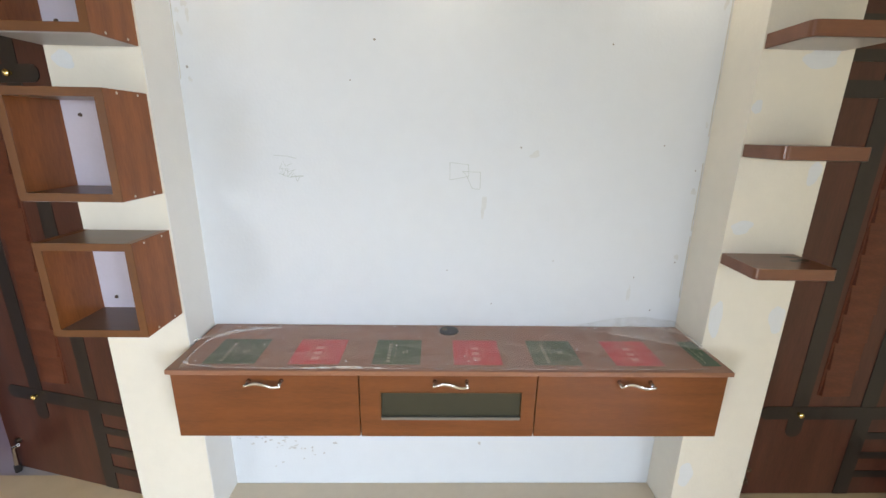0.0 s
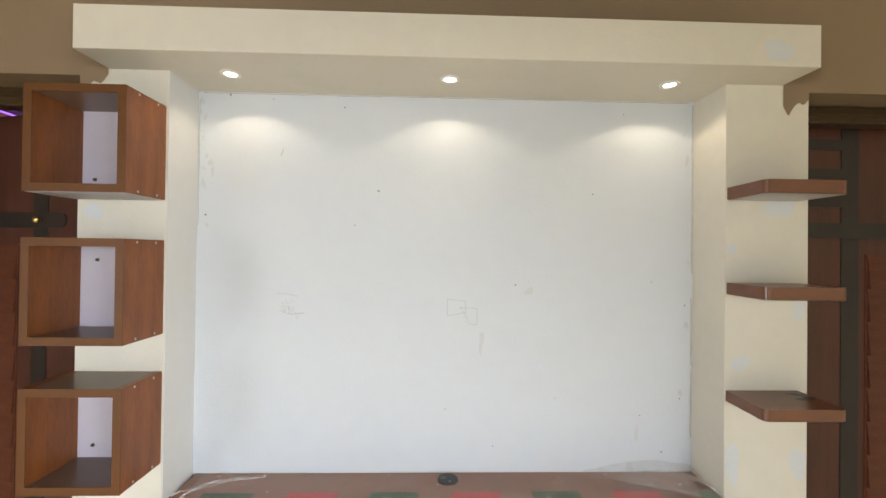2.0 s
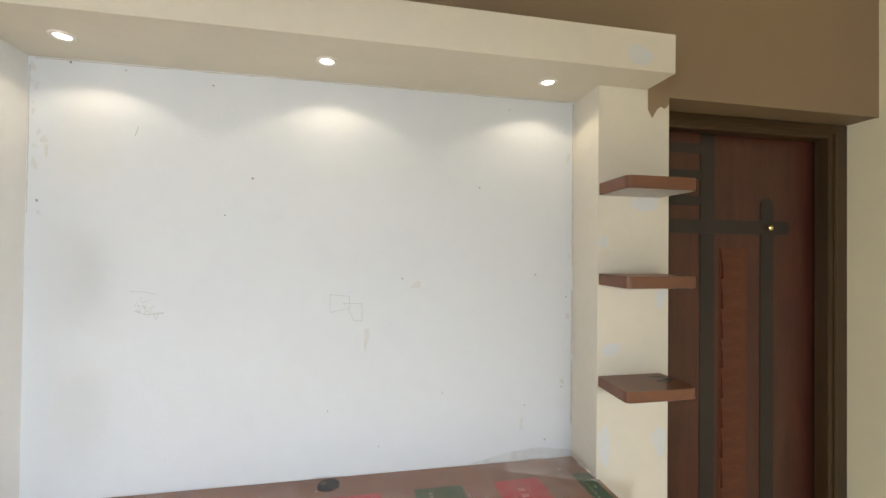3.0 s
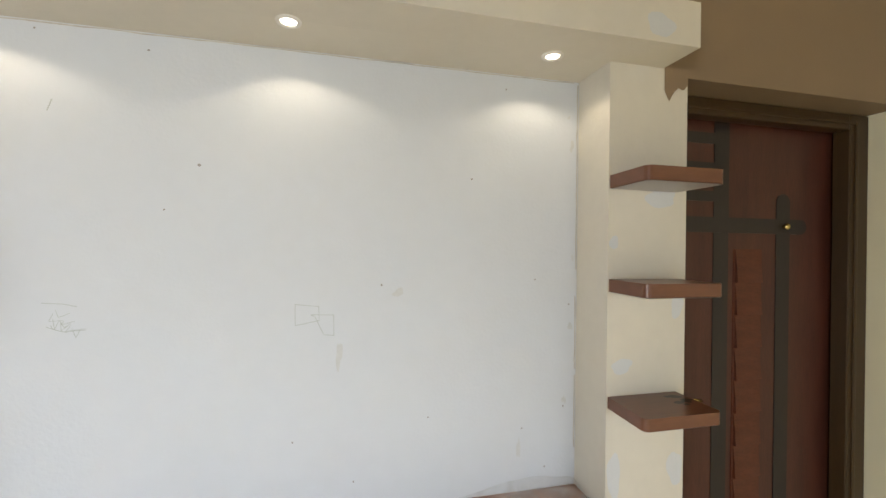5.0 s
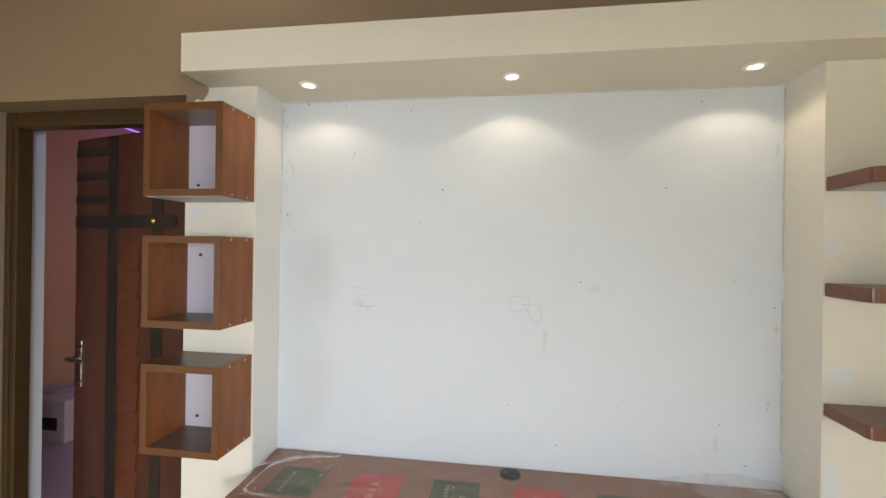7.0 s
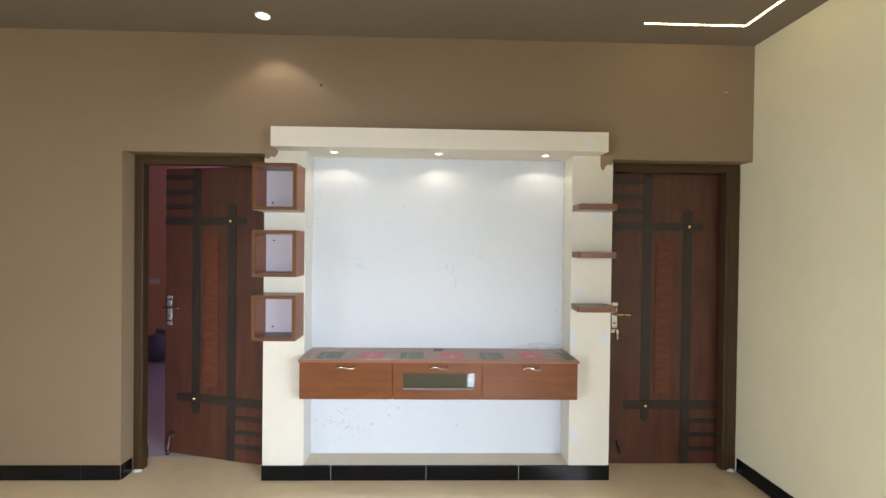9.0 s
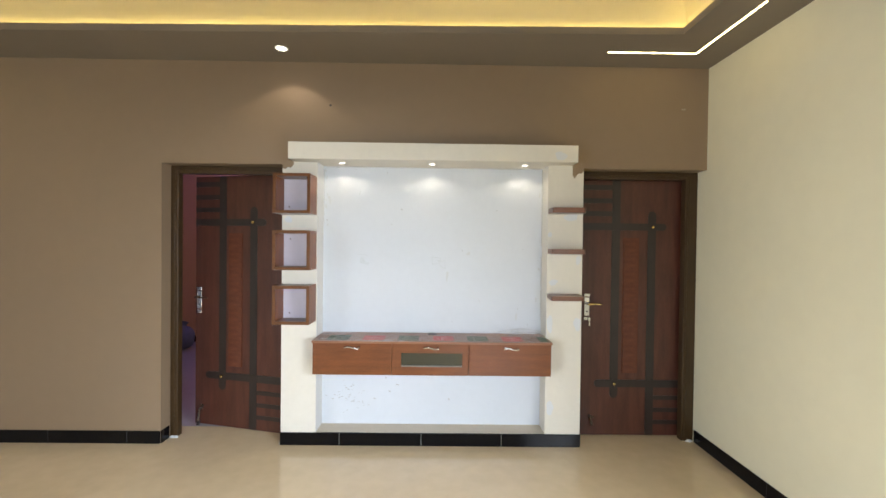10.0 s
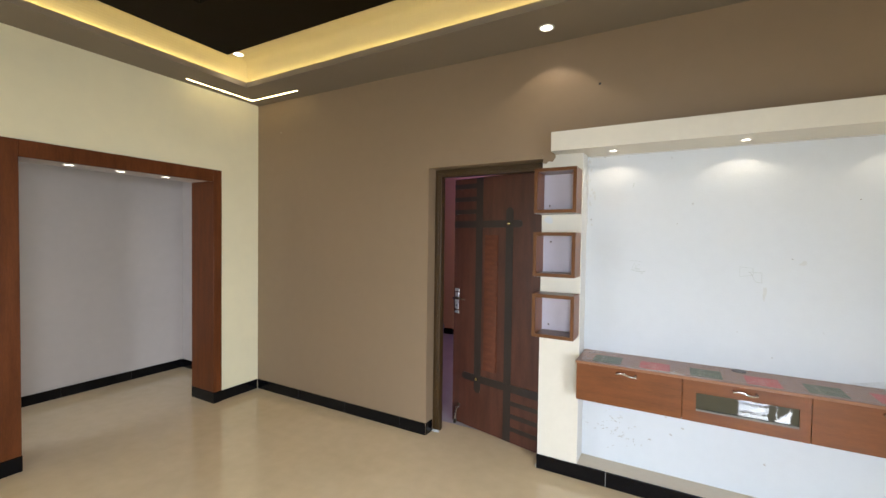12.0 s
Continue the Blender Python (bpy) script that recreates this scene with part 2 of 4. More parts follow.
def bar_round(bm, x0, x1, z0, z1, y0, y1, ends):
    """A flat bar with rounded ends: any of l, r, t, b."""
    if x1 - x0 > z1 - z0:
        r, pts = (z1 - z0) / 2, []
        for i in range(9):
            a = math.pi / 2 - math.pi * i / 8
            pts.append((x1 - r + r * math.cos(a), (z0 + z1) / 2 + r * math.sin(a)) if "r" in ends else (x1, z1 - (z1 - z0) * i / 8))
        for i in range(9):
            a = -math.pi / 2 - math.pi * i / 8
            pts.append((x0 + r + r * math.cos(a), (z0 + z1) / 2 + r * math.sin(a)) if "l" in ends else (x0, z0 + (z1 - z0) * i / 8))
    else:
        r, pts = (x1 - x0) / 2, []
        for i in range(9):
            a = math.pi - math.pi * i / 8
            pts.append(((x0 + x1) / 2 + r * math.cos(a), z1 - r + r * math.sin(a)) if "t" in ends else (x0 + (x1 - x0) * i / 8, z1))
        for i in range(9):
            a = -math.pi * i / 8
            pts.append(((x0 + x1) / 2 + r * math.cos(a), z0 + r + r * math.sin(a)) if "b" in ends else (x1 - (x1 - x0) * i / 8, z0))
    return outline(bm, pts, y0, y1)


def slab(bm, pts, z0, z1):
    """A flat shape in x and y, given by its outline, between z0 and z1."""
    lo, hi = [bm.verts.new((x, y, z0)) for x, y in pts], [bm.verts.new((x, y, z1)) for x, y in pts]
    made = [bm.faces.new(lo[::-1]), bm.faces.new(hi)]
    for i in range(len(pts)):
        k = (i + 1) % len(pts)
        made.append(bm.faces.new((lo[i], lo[k], hi[k], hi[i])))
    bmesh.ops.recalc_face_normals(bm, faces=made)
    return bm


def ring(bm, x0, x1, z0, z1, a0, a1, b0, b1, y0, y1):
    """A flat frame in x and z: outer edges x0 to z1, opening a0 to b1, between y0 and y1."""
    loops = [[bm.verts.new((x, y, z)) for x, z in pts] for y in (y0, y1) for pts in (((x0, z0), (x1, z0), (x1, z1), (x0, z1)), ((a0, b0), (a1, b0), (a1, b1), (a0, b1)))]
    for k in range(4):
        n = (k + 1) % 4
        for a, b in ((loops[0], loops[1]), (loops[1], loops[3]), (loops[3], loops[2]), (loops[2], loops[0])):
            bm.faces.new((a[k], a[n], b[n], b[k]))
    bmesh.ops.recalc_face_normals(bm, faces=bm.faces)
    return bm


def linked(name, bm, material, smooth=False):
    me = bpy.data.meshes.new(name)
    bm.to_mesh(me)
    bm.free()
    me.materials.append(material)
    if smooth:
        for p in me.polygons:
            p.use_smooth = True
    return new(name, me)


def part(name, bm, material, parent, label="", smooth=False):
    ob = linked(name, bm, material, smooth)
    ob.parent = parent
    if label:
        ob["label"] = label
    return ob


def thing(name, label, category, at=(0, 0, 0), group="", kind=""):
    ob = new(name)
    ob.location = at
    ob.empty_display_size = 0.1
    return tagged(ob, label, category, group, kind)


def structure(name, bm, material, label, category):
    return tagged(linked(name, bm, material), label, category, kind="structure")


def shifted(bm, at):
    bmesh.ops.translate(bm, verts=bm.verts, vec=-Vector(at))
    return bm


# ---- large structure ----
structure("floor", boxed(-5.75, 2.35, SOUTH - 0.2, 1.95, -0.15, 0.0), FLOOR, "polished beige vitrified tile floor, shining", "floor")
structure("floor_bedroom", boxed(-4.3, 0.4, 1.95, 5.1, -0.15, -0.002), BEDFLOOR, "pale polished tile floor of the bedroom", "floor")
HEAD = 2.15
bm = bmesh.new()
box(bm, -4.3, -2.032, WALL, 1.818, 0, 3.3)
box(bm, -4.3, -2.056, 1.818, 1.93, 0, 3.3)
box(bm, -2.032, PIER_L, WALL, 1.93, HEAD, 3.3)
box(bm, PIER_L, PIER_R, WALL, 1.93, 2.176, 3.3)
box(bm, PIER_R, EAST, WALL, 1.93, HEAD, 3.3)
structure("wall_north", bm, BROWN, "brown painted wall with two door openings", "wall")
bm = bmesh.new()
box(bm, PIER_L, REC_L, WALL - 0.006, 1.9, 0.097, 2.176)
box(bm, REC_R, PIER_R, WALL - 0.006, 1.9, 0.097, 2.176)
piers = structure("wall_pier", bm, PIER, "cream primed piers beside the television recess, patchy putty", "wall")
structure("wall_recess", boxed(REC_L, REC_R, REC_Y, 1.9, 0.0, 2.176), WHITE, "white plastered back of the television recess", "wall")
structure("recess_soffit", boxed(REC_L, REC_R, WALL, REC_Y, 2.168, 2.176), PIER, "cream soffit over the recess", "soffit")
structure("recess_reveal", boxed(REC_L, REC_L + 0.003, WALL - 0.004, REC_Y, 0.097, 2.168), REVEAL, "off-white plastered side of the recess", "wall")
structure("ledge", boxed(PIER_L + 0.002, PIER_R - 0.002, WALL, REC_Y, 0.0, 0.097, bevel=0.002), TILE, "beige tiled ledge at the foot of the recess", "ledge")
bm = bmesh.new()
box(bm, EAST, EAST + 0.2, EAST_GAP[1], 1.9, 0, 3.3)
box(bm, EAST, EAST + 0.2, SOUTH - 0.2, EAST_GAP[0], 0, 3.3)
box(bm, EAST, EAST + 0.2, EAST_GAP[0], EAST_GAP[1], 0, EAST_GAP[2])
box(bm, EAST, EAST + 0.2, EAST_GAP[0], EAST_GAP[1], EAST_GAP[3], 3.3)
structure("wall_east", bm, CREAM, "plain pale yellow cream painted wall", "wall")
A0, A1, AZ = -0.16, 1.160, 2.105   # arch opening
B0, B1, BZ = -0.32, 1.240, 2.205   # outer edge of its casing
bm = bmesh.new()
box(bm, WEST - 0.33, WEST, B1, WALL, 0, 3.3)
box(bm, WEST - 0.33, WEST, B0, B1, BZ, 3.3)
box(bm, WEST - 0.33, WEST, WEST_GAP[1], B0, 0, 3.3)
box(bm, WEST - 0.33, WEST, SOUTH - 0.2, WEST_GAP[0], 0, 3.3)
box(bm, WEST - 0.33, WEST, WEST_GAP[0], WEST_GAP[1], WEST_GAP[2], 3.3)
structure("wall_west", bm, CREAM, "pale yellow cream wall with a wide wood-cased opening", "wall")
bm = bmesh.new()
box(bm, -5.67, -5.47, PASS_S - 0.2, 1.9, 0, 2.9)
box(bm, -5.47, -4.3, WALL, 1.85, 0, 2.9)
box(bm, -5.47, SIDE[0], PASS_S - 0.2, PASS_S, 0, 2.9)
box(bm, SIDE[1], WEST - 0.33, PASS_S - 0.2, PASS_S, 0, 2.9)
box(bm, SIDE[0], SIDE[1], PASS_S - 0.2, PASS_S, 0, SIDE[2])
box(bm, SIDE[0], SIDE[1], PASS_S - 0.2, PASS_S, SIDE[3], 2.9)
structure("wall_alcove", bm, ALCOVE, "plain grey white wall of the alcove", "wall")
structure("ceiling_alcove", boxed(-5.67, WEST - 0.33, PASS_S - 0.2, 1.85, 2.9, 3.0), ALCOVE, "plain alcove ceiling", "ceiling")
bm = bmesh.new()
box(bm, WEST - 0.33, WIN[0], SOUTH - 0.2, SOUTH, 0, 3.3)
box(bm, WIN[1], EAST, SOUTH - 0.2, SOUTH, 0, 3.3)
box(bm, WIN[0], WIN[1], SOUTH - 0.2, SOUTH, 0, WIN[2])
box(bm, WIN[0], WIN[1], SOUTH - 0.2, SOUTH, WIN[3], 3.3)
structure("wall_south", bm, CREAM, "cream wall with a barred window", "wall")
win = thing("window_1", "white framed window with horizontal bars, bright daylight behind", "window", (WIN[0], SOUTH - 0.1, WIN[2]), kind="structure")
W_, H_ = WIN[1] - WIN[0], WIN[3] - WIN[2]
bm = bmesh.new()
for a in ((0, 0.05, 0, H_), (W_ - 0.19, W_, 0, H_), (0.05, W_ - 0.19, 0, 0.05), (0.05, W_ - 0.19, H_ - 0.05, H_), (0.50, 0.60, 0.05, H_ - 0.05), (0.05, 0.50, 0.72, 0.76)):
    box(bm, a[0], a[1], -0.03, 0.03, a[2], a[3])
part("window_frame", bm, WHITEMETAL, win)
for k in range(7):
    part("bar", rod(bmesh.new(), (0.05, 0.05, 0.15 + 0.15 * k), (W_ - 0.18, 0.05, 0.15 + 0.15 * k), 0.02, seg=8), DARKMETAL, win)
structure("ground", boxed(-70, 70, -70, 70, -0.5, -0.3), GRASS, "bare ground outside", "ground")

# ceiling: lower band round a tray, cove, dark ring
bm = bmesh.new()
outer = ((WEST - 0.33, SOUTH), (EAST, SOUTH), (EAST, WALL), (WEST - 0.33, WALL))
inner = ((LIP_W, LIP_S), (LIP_E, LIP_S), (LIP_E, LIP_N - 0.055), (LIP_W, LIP_N + 0.045))
rim = [[bm.verts.new((x, y, z)) for x, y in loop] for z in (CEIL, CEIL + 0.045) for loop in (outer, inner)]
for k in range(4):
    n = (k + 1) % 4
    for a, b in ((rim[0], rim[1]), (rim[1], rim[3]), (rim[3], rim[2]), (rim[2], rim[0])):
        bm.faces.new((a[k], a[n], b[n], b[k]))
bmesh.ops.recalc_face_normals(bm, faces=bm.faces)
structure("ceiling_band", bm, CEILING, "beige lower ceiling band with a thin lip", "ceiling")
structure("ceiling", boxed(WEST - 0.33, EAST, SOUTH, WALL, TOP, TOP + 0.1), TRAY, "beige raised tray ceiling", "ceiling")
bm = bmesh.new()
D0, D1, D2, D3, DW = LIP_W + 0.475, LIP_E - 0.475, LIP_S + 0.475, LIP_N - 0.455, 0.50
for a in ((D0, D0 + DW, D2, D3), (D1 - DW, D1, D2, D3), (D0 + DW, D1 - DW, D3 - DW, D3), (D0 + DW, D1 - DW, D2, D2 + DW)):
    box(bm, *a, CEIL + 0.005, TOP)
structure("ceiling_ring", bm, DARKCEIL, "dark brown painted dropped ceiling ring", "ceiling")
bm = bmesh.new()
base = ((LIP_W, LIP_S), (LIP_E, LIP_S), (LIP_E, LIP_N - 0.055), (LIP_W, LIP_N + 0.045))
loops = []
for i in range(13):
    a = math.pi / 2 * i / 12
    o, z = 0.065 - 0.135 * (1 - math.cos(a)), CEIL + 0.0455 + (TOP - 0.004 - CEIL - 0.0455) * math.sin(a)
    loops.append([bm.verts.new((x + (o if x > 0 else -o), y + (o if y > 0 else -o), z)) for x, y in base])
for p, q in zip(loops, loops[1:]):
    for k in range(4):
        bm.faces.new((p[k], p[(k + 1) % 4], q[(k + 1) % 4], q[k]))
bmesh.ops.recalc_face_normals(bm, faces=bm.faces)
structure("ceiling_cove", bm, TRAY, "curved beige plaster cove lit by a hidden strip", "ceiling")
strip = thing("cove_light", "warm yellow light strip hidden in the ceiling cove", "light", (0, 0, CEIL + 0.045))
C = 0.035
for a in ((LIP_W - C, LIP_E + C, LIP_S - C - 0.012, LIP_S - C), (LIP_W - C - 0.012, LIP_W - C, LIP_S - C, LIP_N + C), (LIP_E + C, LIP_E + C + 0.012, LIP_S - C, LIP_N + C)):
    part("led_strip", boxed(*a, 0.0, 0.006), LEDWARM, strip)
bm = slab(bmesh.new(), ((LIP_W - C, LIP_N + 0.045 + C), (LIP_E + C, LIP_N - 0.055 + C), (LIP_E + C, LIP_N - 0.043 + C), (LIP_W - C, LIP_N + 0.057 + C)), 0.0, 0.006)
part("led_strip", bm, LEDWARM, strip)

# bedroom shell
bm = bmesh.new()
box(bm, -4.3, -4.1, 1.93, 5.1, 0, 2.9)
box(bm, -4.1, 0.4, 4.9, 5.1, 0, 2.9)
box(bm, 0.2, 0.4, 1.93, 4.9, 0, 2.9)
structure("wall_bedroom", bm, PEACH, "peach painted bedroom walls in purple light", "wall")
structure("ceiling_bedroom", boxed(-4.3, 0.4, 1.931, 5.1, 2.9, 3.0), CEILING, "bedroom ceiling", "ceiling")
bm = boxed(-4.09, 0.19, 1.931, 1.95, 2.16, 2.9)
structure("wall_bedroom_inner", bm, PEACH, "bedroom side of the door wall", "wall")


structure("door_reveal", boxed(-2.056, -2.052, 1.8185, 1.93, 0, 2.15), WHITE, "white plastered reveal behind the door frame", "wall")


structure("wall_store", boxed(0.4, 2.3, 2.6, 2.7, 0, 2.9), PEACH, "plain wall of the room behind the closed door", "wall")
structure("wall_store_side", boxed(2.2, 2.3, 1.93, 2.6, 0, 2.9), PEACH, "plain side wall of the room behind the closed door", "wall")
structure("ceiling_store", boxed(0.4, 2.3, 1.931, 2.7, 2.9, 3.0), CEILING, "ceiling of the room behind the closed door", "ceiling")
structure("floor_store", boxed(0.4, 2.3, 1.95, 2.7, -0.15, -0.002), BEDFLOOR, "floor of the room behind the closed door", "floor")


# ---- skirting ----
def skirting(name, x0, x1, y0, y1, pieces, parent=None):
    """Polished black granite pieces end to end with pale joints."""
    t = thing(name, "polished black granite skirting with pale joints", "skirting", (x0, y0, 0), kind="structure")
    along = (x1 - x0) > (y1 - y0)
    cuts = [0.0, *pieces, (x1 - x0) if along else (y1 - y0)]
    for a, b in zip(cuts, cuts[1:]):
        g = 0.0015
        bm = boxed(a + g, b - g, 0, y1 - y0, 0, 0.097, bevel=0.0015) if along else boxed(0, x1 - x0, a + g, b - g, 0, 0.097, bevel=0.0015)
        part("granite_piece", bm, GRANITE, t)
    for a in pieces:
        bm = boxed(a - g, a + g, 0.001, y1 - y0, 0, 0.096) if along else boxed(0.001, x1 - x0 - 0.001, a - g, a + g, 0, 0.096)
        part("joint", bm, GROUT if name == "baseboard_3" else BLACK, t)
    return t


skirting("baseboard_1", WEST + 0.012, -2.032, WALL - 0.010, WALL, [0.6, 1.2, 1.8])
skirting("baseboard_2", -2.034, -2.024, WALL, 1.745, [])
skirting("baseboard_3", PIER_L - 0.004, PIER_R + 0.004, WALL - 0.016, WALL - 0.001, [0.455, 1.083, 1.700])
skirting("baseboard_4", EAST - 0.010, EAST, SOUTH, 1.74, [0.6, 1.2, 1.8, 2.4, 3.0, 3.6, 4.2, 4.8, 5.4, 6.0])
skirting("baseboard_5", WEST, WEST + 0.010, B1 + 0.005, WALL - 0.010, [])
skirting("baseboard_6", WEST, WEST + 0.010, WEST_GAP[1], B0 - 0.005, [0.6, 1.2, 1.8, 2.4])
skirting("baseboard_7", -5.47, -5.46, PASS_S, WALL, [0.6, 1.2, 1.8, 2.4, 3.0, 3.6, 4.2])
skirting("baseboard_8", -5.46, WEST - 0.33, WALL - 0.010, WALL, [0.6])
skirting("baseboard_11", -2.051, -2.041, 1.835, 1.93, [])
skirting("baseboard_9", -4.1, -4.09, 1.95, 4.9, [0.6, 1.2, 1.8, 2.4, 3.0])
skirting("baseboard_10", -4.09, 0.2, 4.89, 4.9, [0.6, 1.2, 1.8, 2.4, 3.0])


# ---- arch casing in the west wall ----
arch = thing("door_casing", "reddish brown wooden casing round the wide opening", "casing", (WEST, A1, 0), kind="structure")


def cased(name, *a):
    part(name, shifted(boxed(*a, bevel=0.003), (WEST, A1, 0)), CASING, arch)


cased("far_post", WEST - 0.335, WEST + 0.02, A1, B1, 0.105, BZ)
cased("near_post", WEST - 0.335, WEST + 0.02, B0, A0, 0.105, BZ)
cased("header", WEST - 0.012, WEST + 0.019, A0, A1, 2.092, BZ)
part("soffit", shifted(boxed(WEST - 0.335, WEST - 0.012, A0, A1, 2.100, BZ - 0.001), (WEST, A1, 0)), ALCOVE, arch, "grey soffit panel")
for n, y0, y1 in (("post_foot", A1 - 0.002, B1 + 0.004), ("post_foot", B0 - 0.004, A0 + 0.002)):
    part(n, shifted(boxed(WEST - 0.337, WEST + 0.024, y0, y1, 0, 0.105, bevel=0.002), (WEST, A1, 0)), GRANITE, arch, "black granite foot")


# ---- beam over the recess ----
beam = thing("television_beam", "cream plastered beam with three downlights over the recess", "beam", (0.04, 1.58, 2.168), kind="structure")
part("body", shifted(boxed(-1.024, 1.102, 1.51, WALL, 2.168, 2.291), (0.04, 1.58, 2.168)), PIER, beam)


def downlight(x, y, z, r=0.032, group="downlights"):
    t = thing("downlight", "small round white recessed downlight, lit", "downlight", (x, y, z), group)
    bm = bmesh.new()
    n = 28
    prof = ((r, -0.001), (r + 0.002, -0.004), (r + 0.008, -0.005), (r + 0.011, -0.003), (r + 0.012, 0.0))
    rings = [[bm.verts.new((pr * math.cos(2 * math.pi * i / n), pr * math.sin(2 * math.pi * i / n), pz)) for i in range(n)] for pr, pz in prof]
    for a, b in zip(rings, rings[1:]):
        for i in range(n):
            bm.faces.new((a[i], a[(i + 1) % n], b[(i + 1) % n], b[i]))
    part("rim", bm, WHITEMETAL, t, "white rim", smooth=True)
    part("lens", rod(bmesh.new(), (0, 0, -0.0015), (0, 0, 0.0), r, seg=28), LAMPGLOW, t, "glowing lens")
    return t


for x in (-0.663, 0.026, 0.739):
    downlight(x, 1.657, 2.168, 0.0195)
downlight(-1.045, 1.428, CEIL, 0.036)
downlight(-3.60, 1.08, TOP, 0.036)
for y in (0.16, 0.49, 0.83):
    downlight(-4.25, y, 2.100, 0.030)


def led_angle(cx, cy, sx, length_y):
    t = thing("led_profile", "thin white L-shaped light line set in the ceiling", "light", (cx, cy, CEIL), "corner light lines")
    w = 0.004
    x0, x1 = sorted((0, sx * 0.625))
    part("lit_line", boxed(x0, x1, -w, w, -0.003, 0.0), LEDWHITE, t)
    part("lit_line", boxed(-w, w, -length_y, -w - 0.001, -0.003, 0.0), LEDWHITE, t)


led_angle(-4.0 + 0.01, 1.505, 1, 0.64)
led_angle(1.893, 1.404, -1, 0.64)


# ---- doors ----
def door_frame(name, x0, x1, label, a, b):
    """Polished frame: x0 and x1 are the outer edges."""
    t = thing(name, label, "door frame", (x0, 1.757, 0), kind="structure")
    w = x1 - x0
    part("jamb", boxed(0, a, 0, 0.060, 0, 2.147, bevel=0.005, seg=2), FRAMEWOOD, t)
    part("jamb", boxed(w - b, w, 0, 0.060, 0, 2.147, bevel=0.005, seg=2), FRAMEWOOD, t)
    part("head", boxed(a, w - b, 0, 0.060, 2.087, 2.147, bevel=0.005, seg=2), FRAMEHEAD, t)
    part("rebate", boxed(0, w, 0.060, 0.070, 2.100, 2.147), FRAMEHEAD, t)
    if a > 0.04:
        part("bead", boxed(0.024, 0.036, -0.006, 0.001, 0.0, 2.118, bevel=0.003, seg=2), FRAMEWOOD, t)
    if b > 0.04:
        part("bead", boxed(w - 0.075, w - 0.060, -0.006, 0.001, 0.0, 2.118, bevel=0.003, seg=2), FRAMEWOOD, t)
    part("bead", boxed(min(a, 0.036), w - min(b, 0.075), -0.006, 0.001, 2.106, 2.118, bevel=0.003, seg=2), FRAMEHEAD, t)
    return t


door_frame("door_frame_1", -2.030, PIER_L - 0.001, "polished brown wooden door frame with a raised bead", 0.060, 0.016)
door_frame("door_frame_2", PIER_R + 0.001, EAST - 0.002, "polished brown wooden door frame beside the cream wall", 0.028, 0.098)


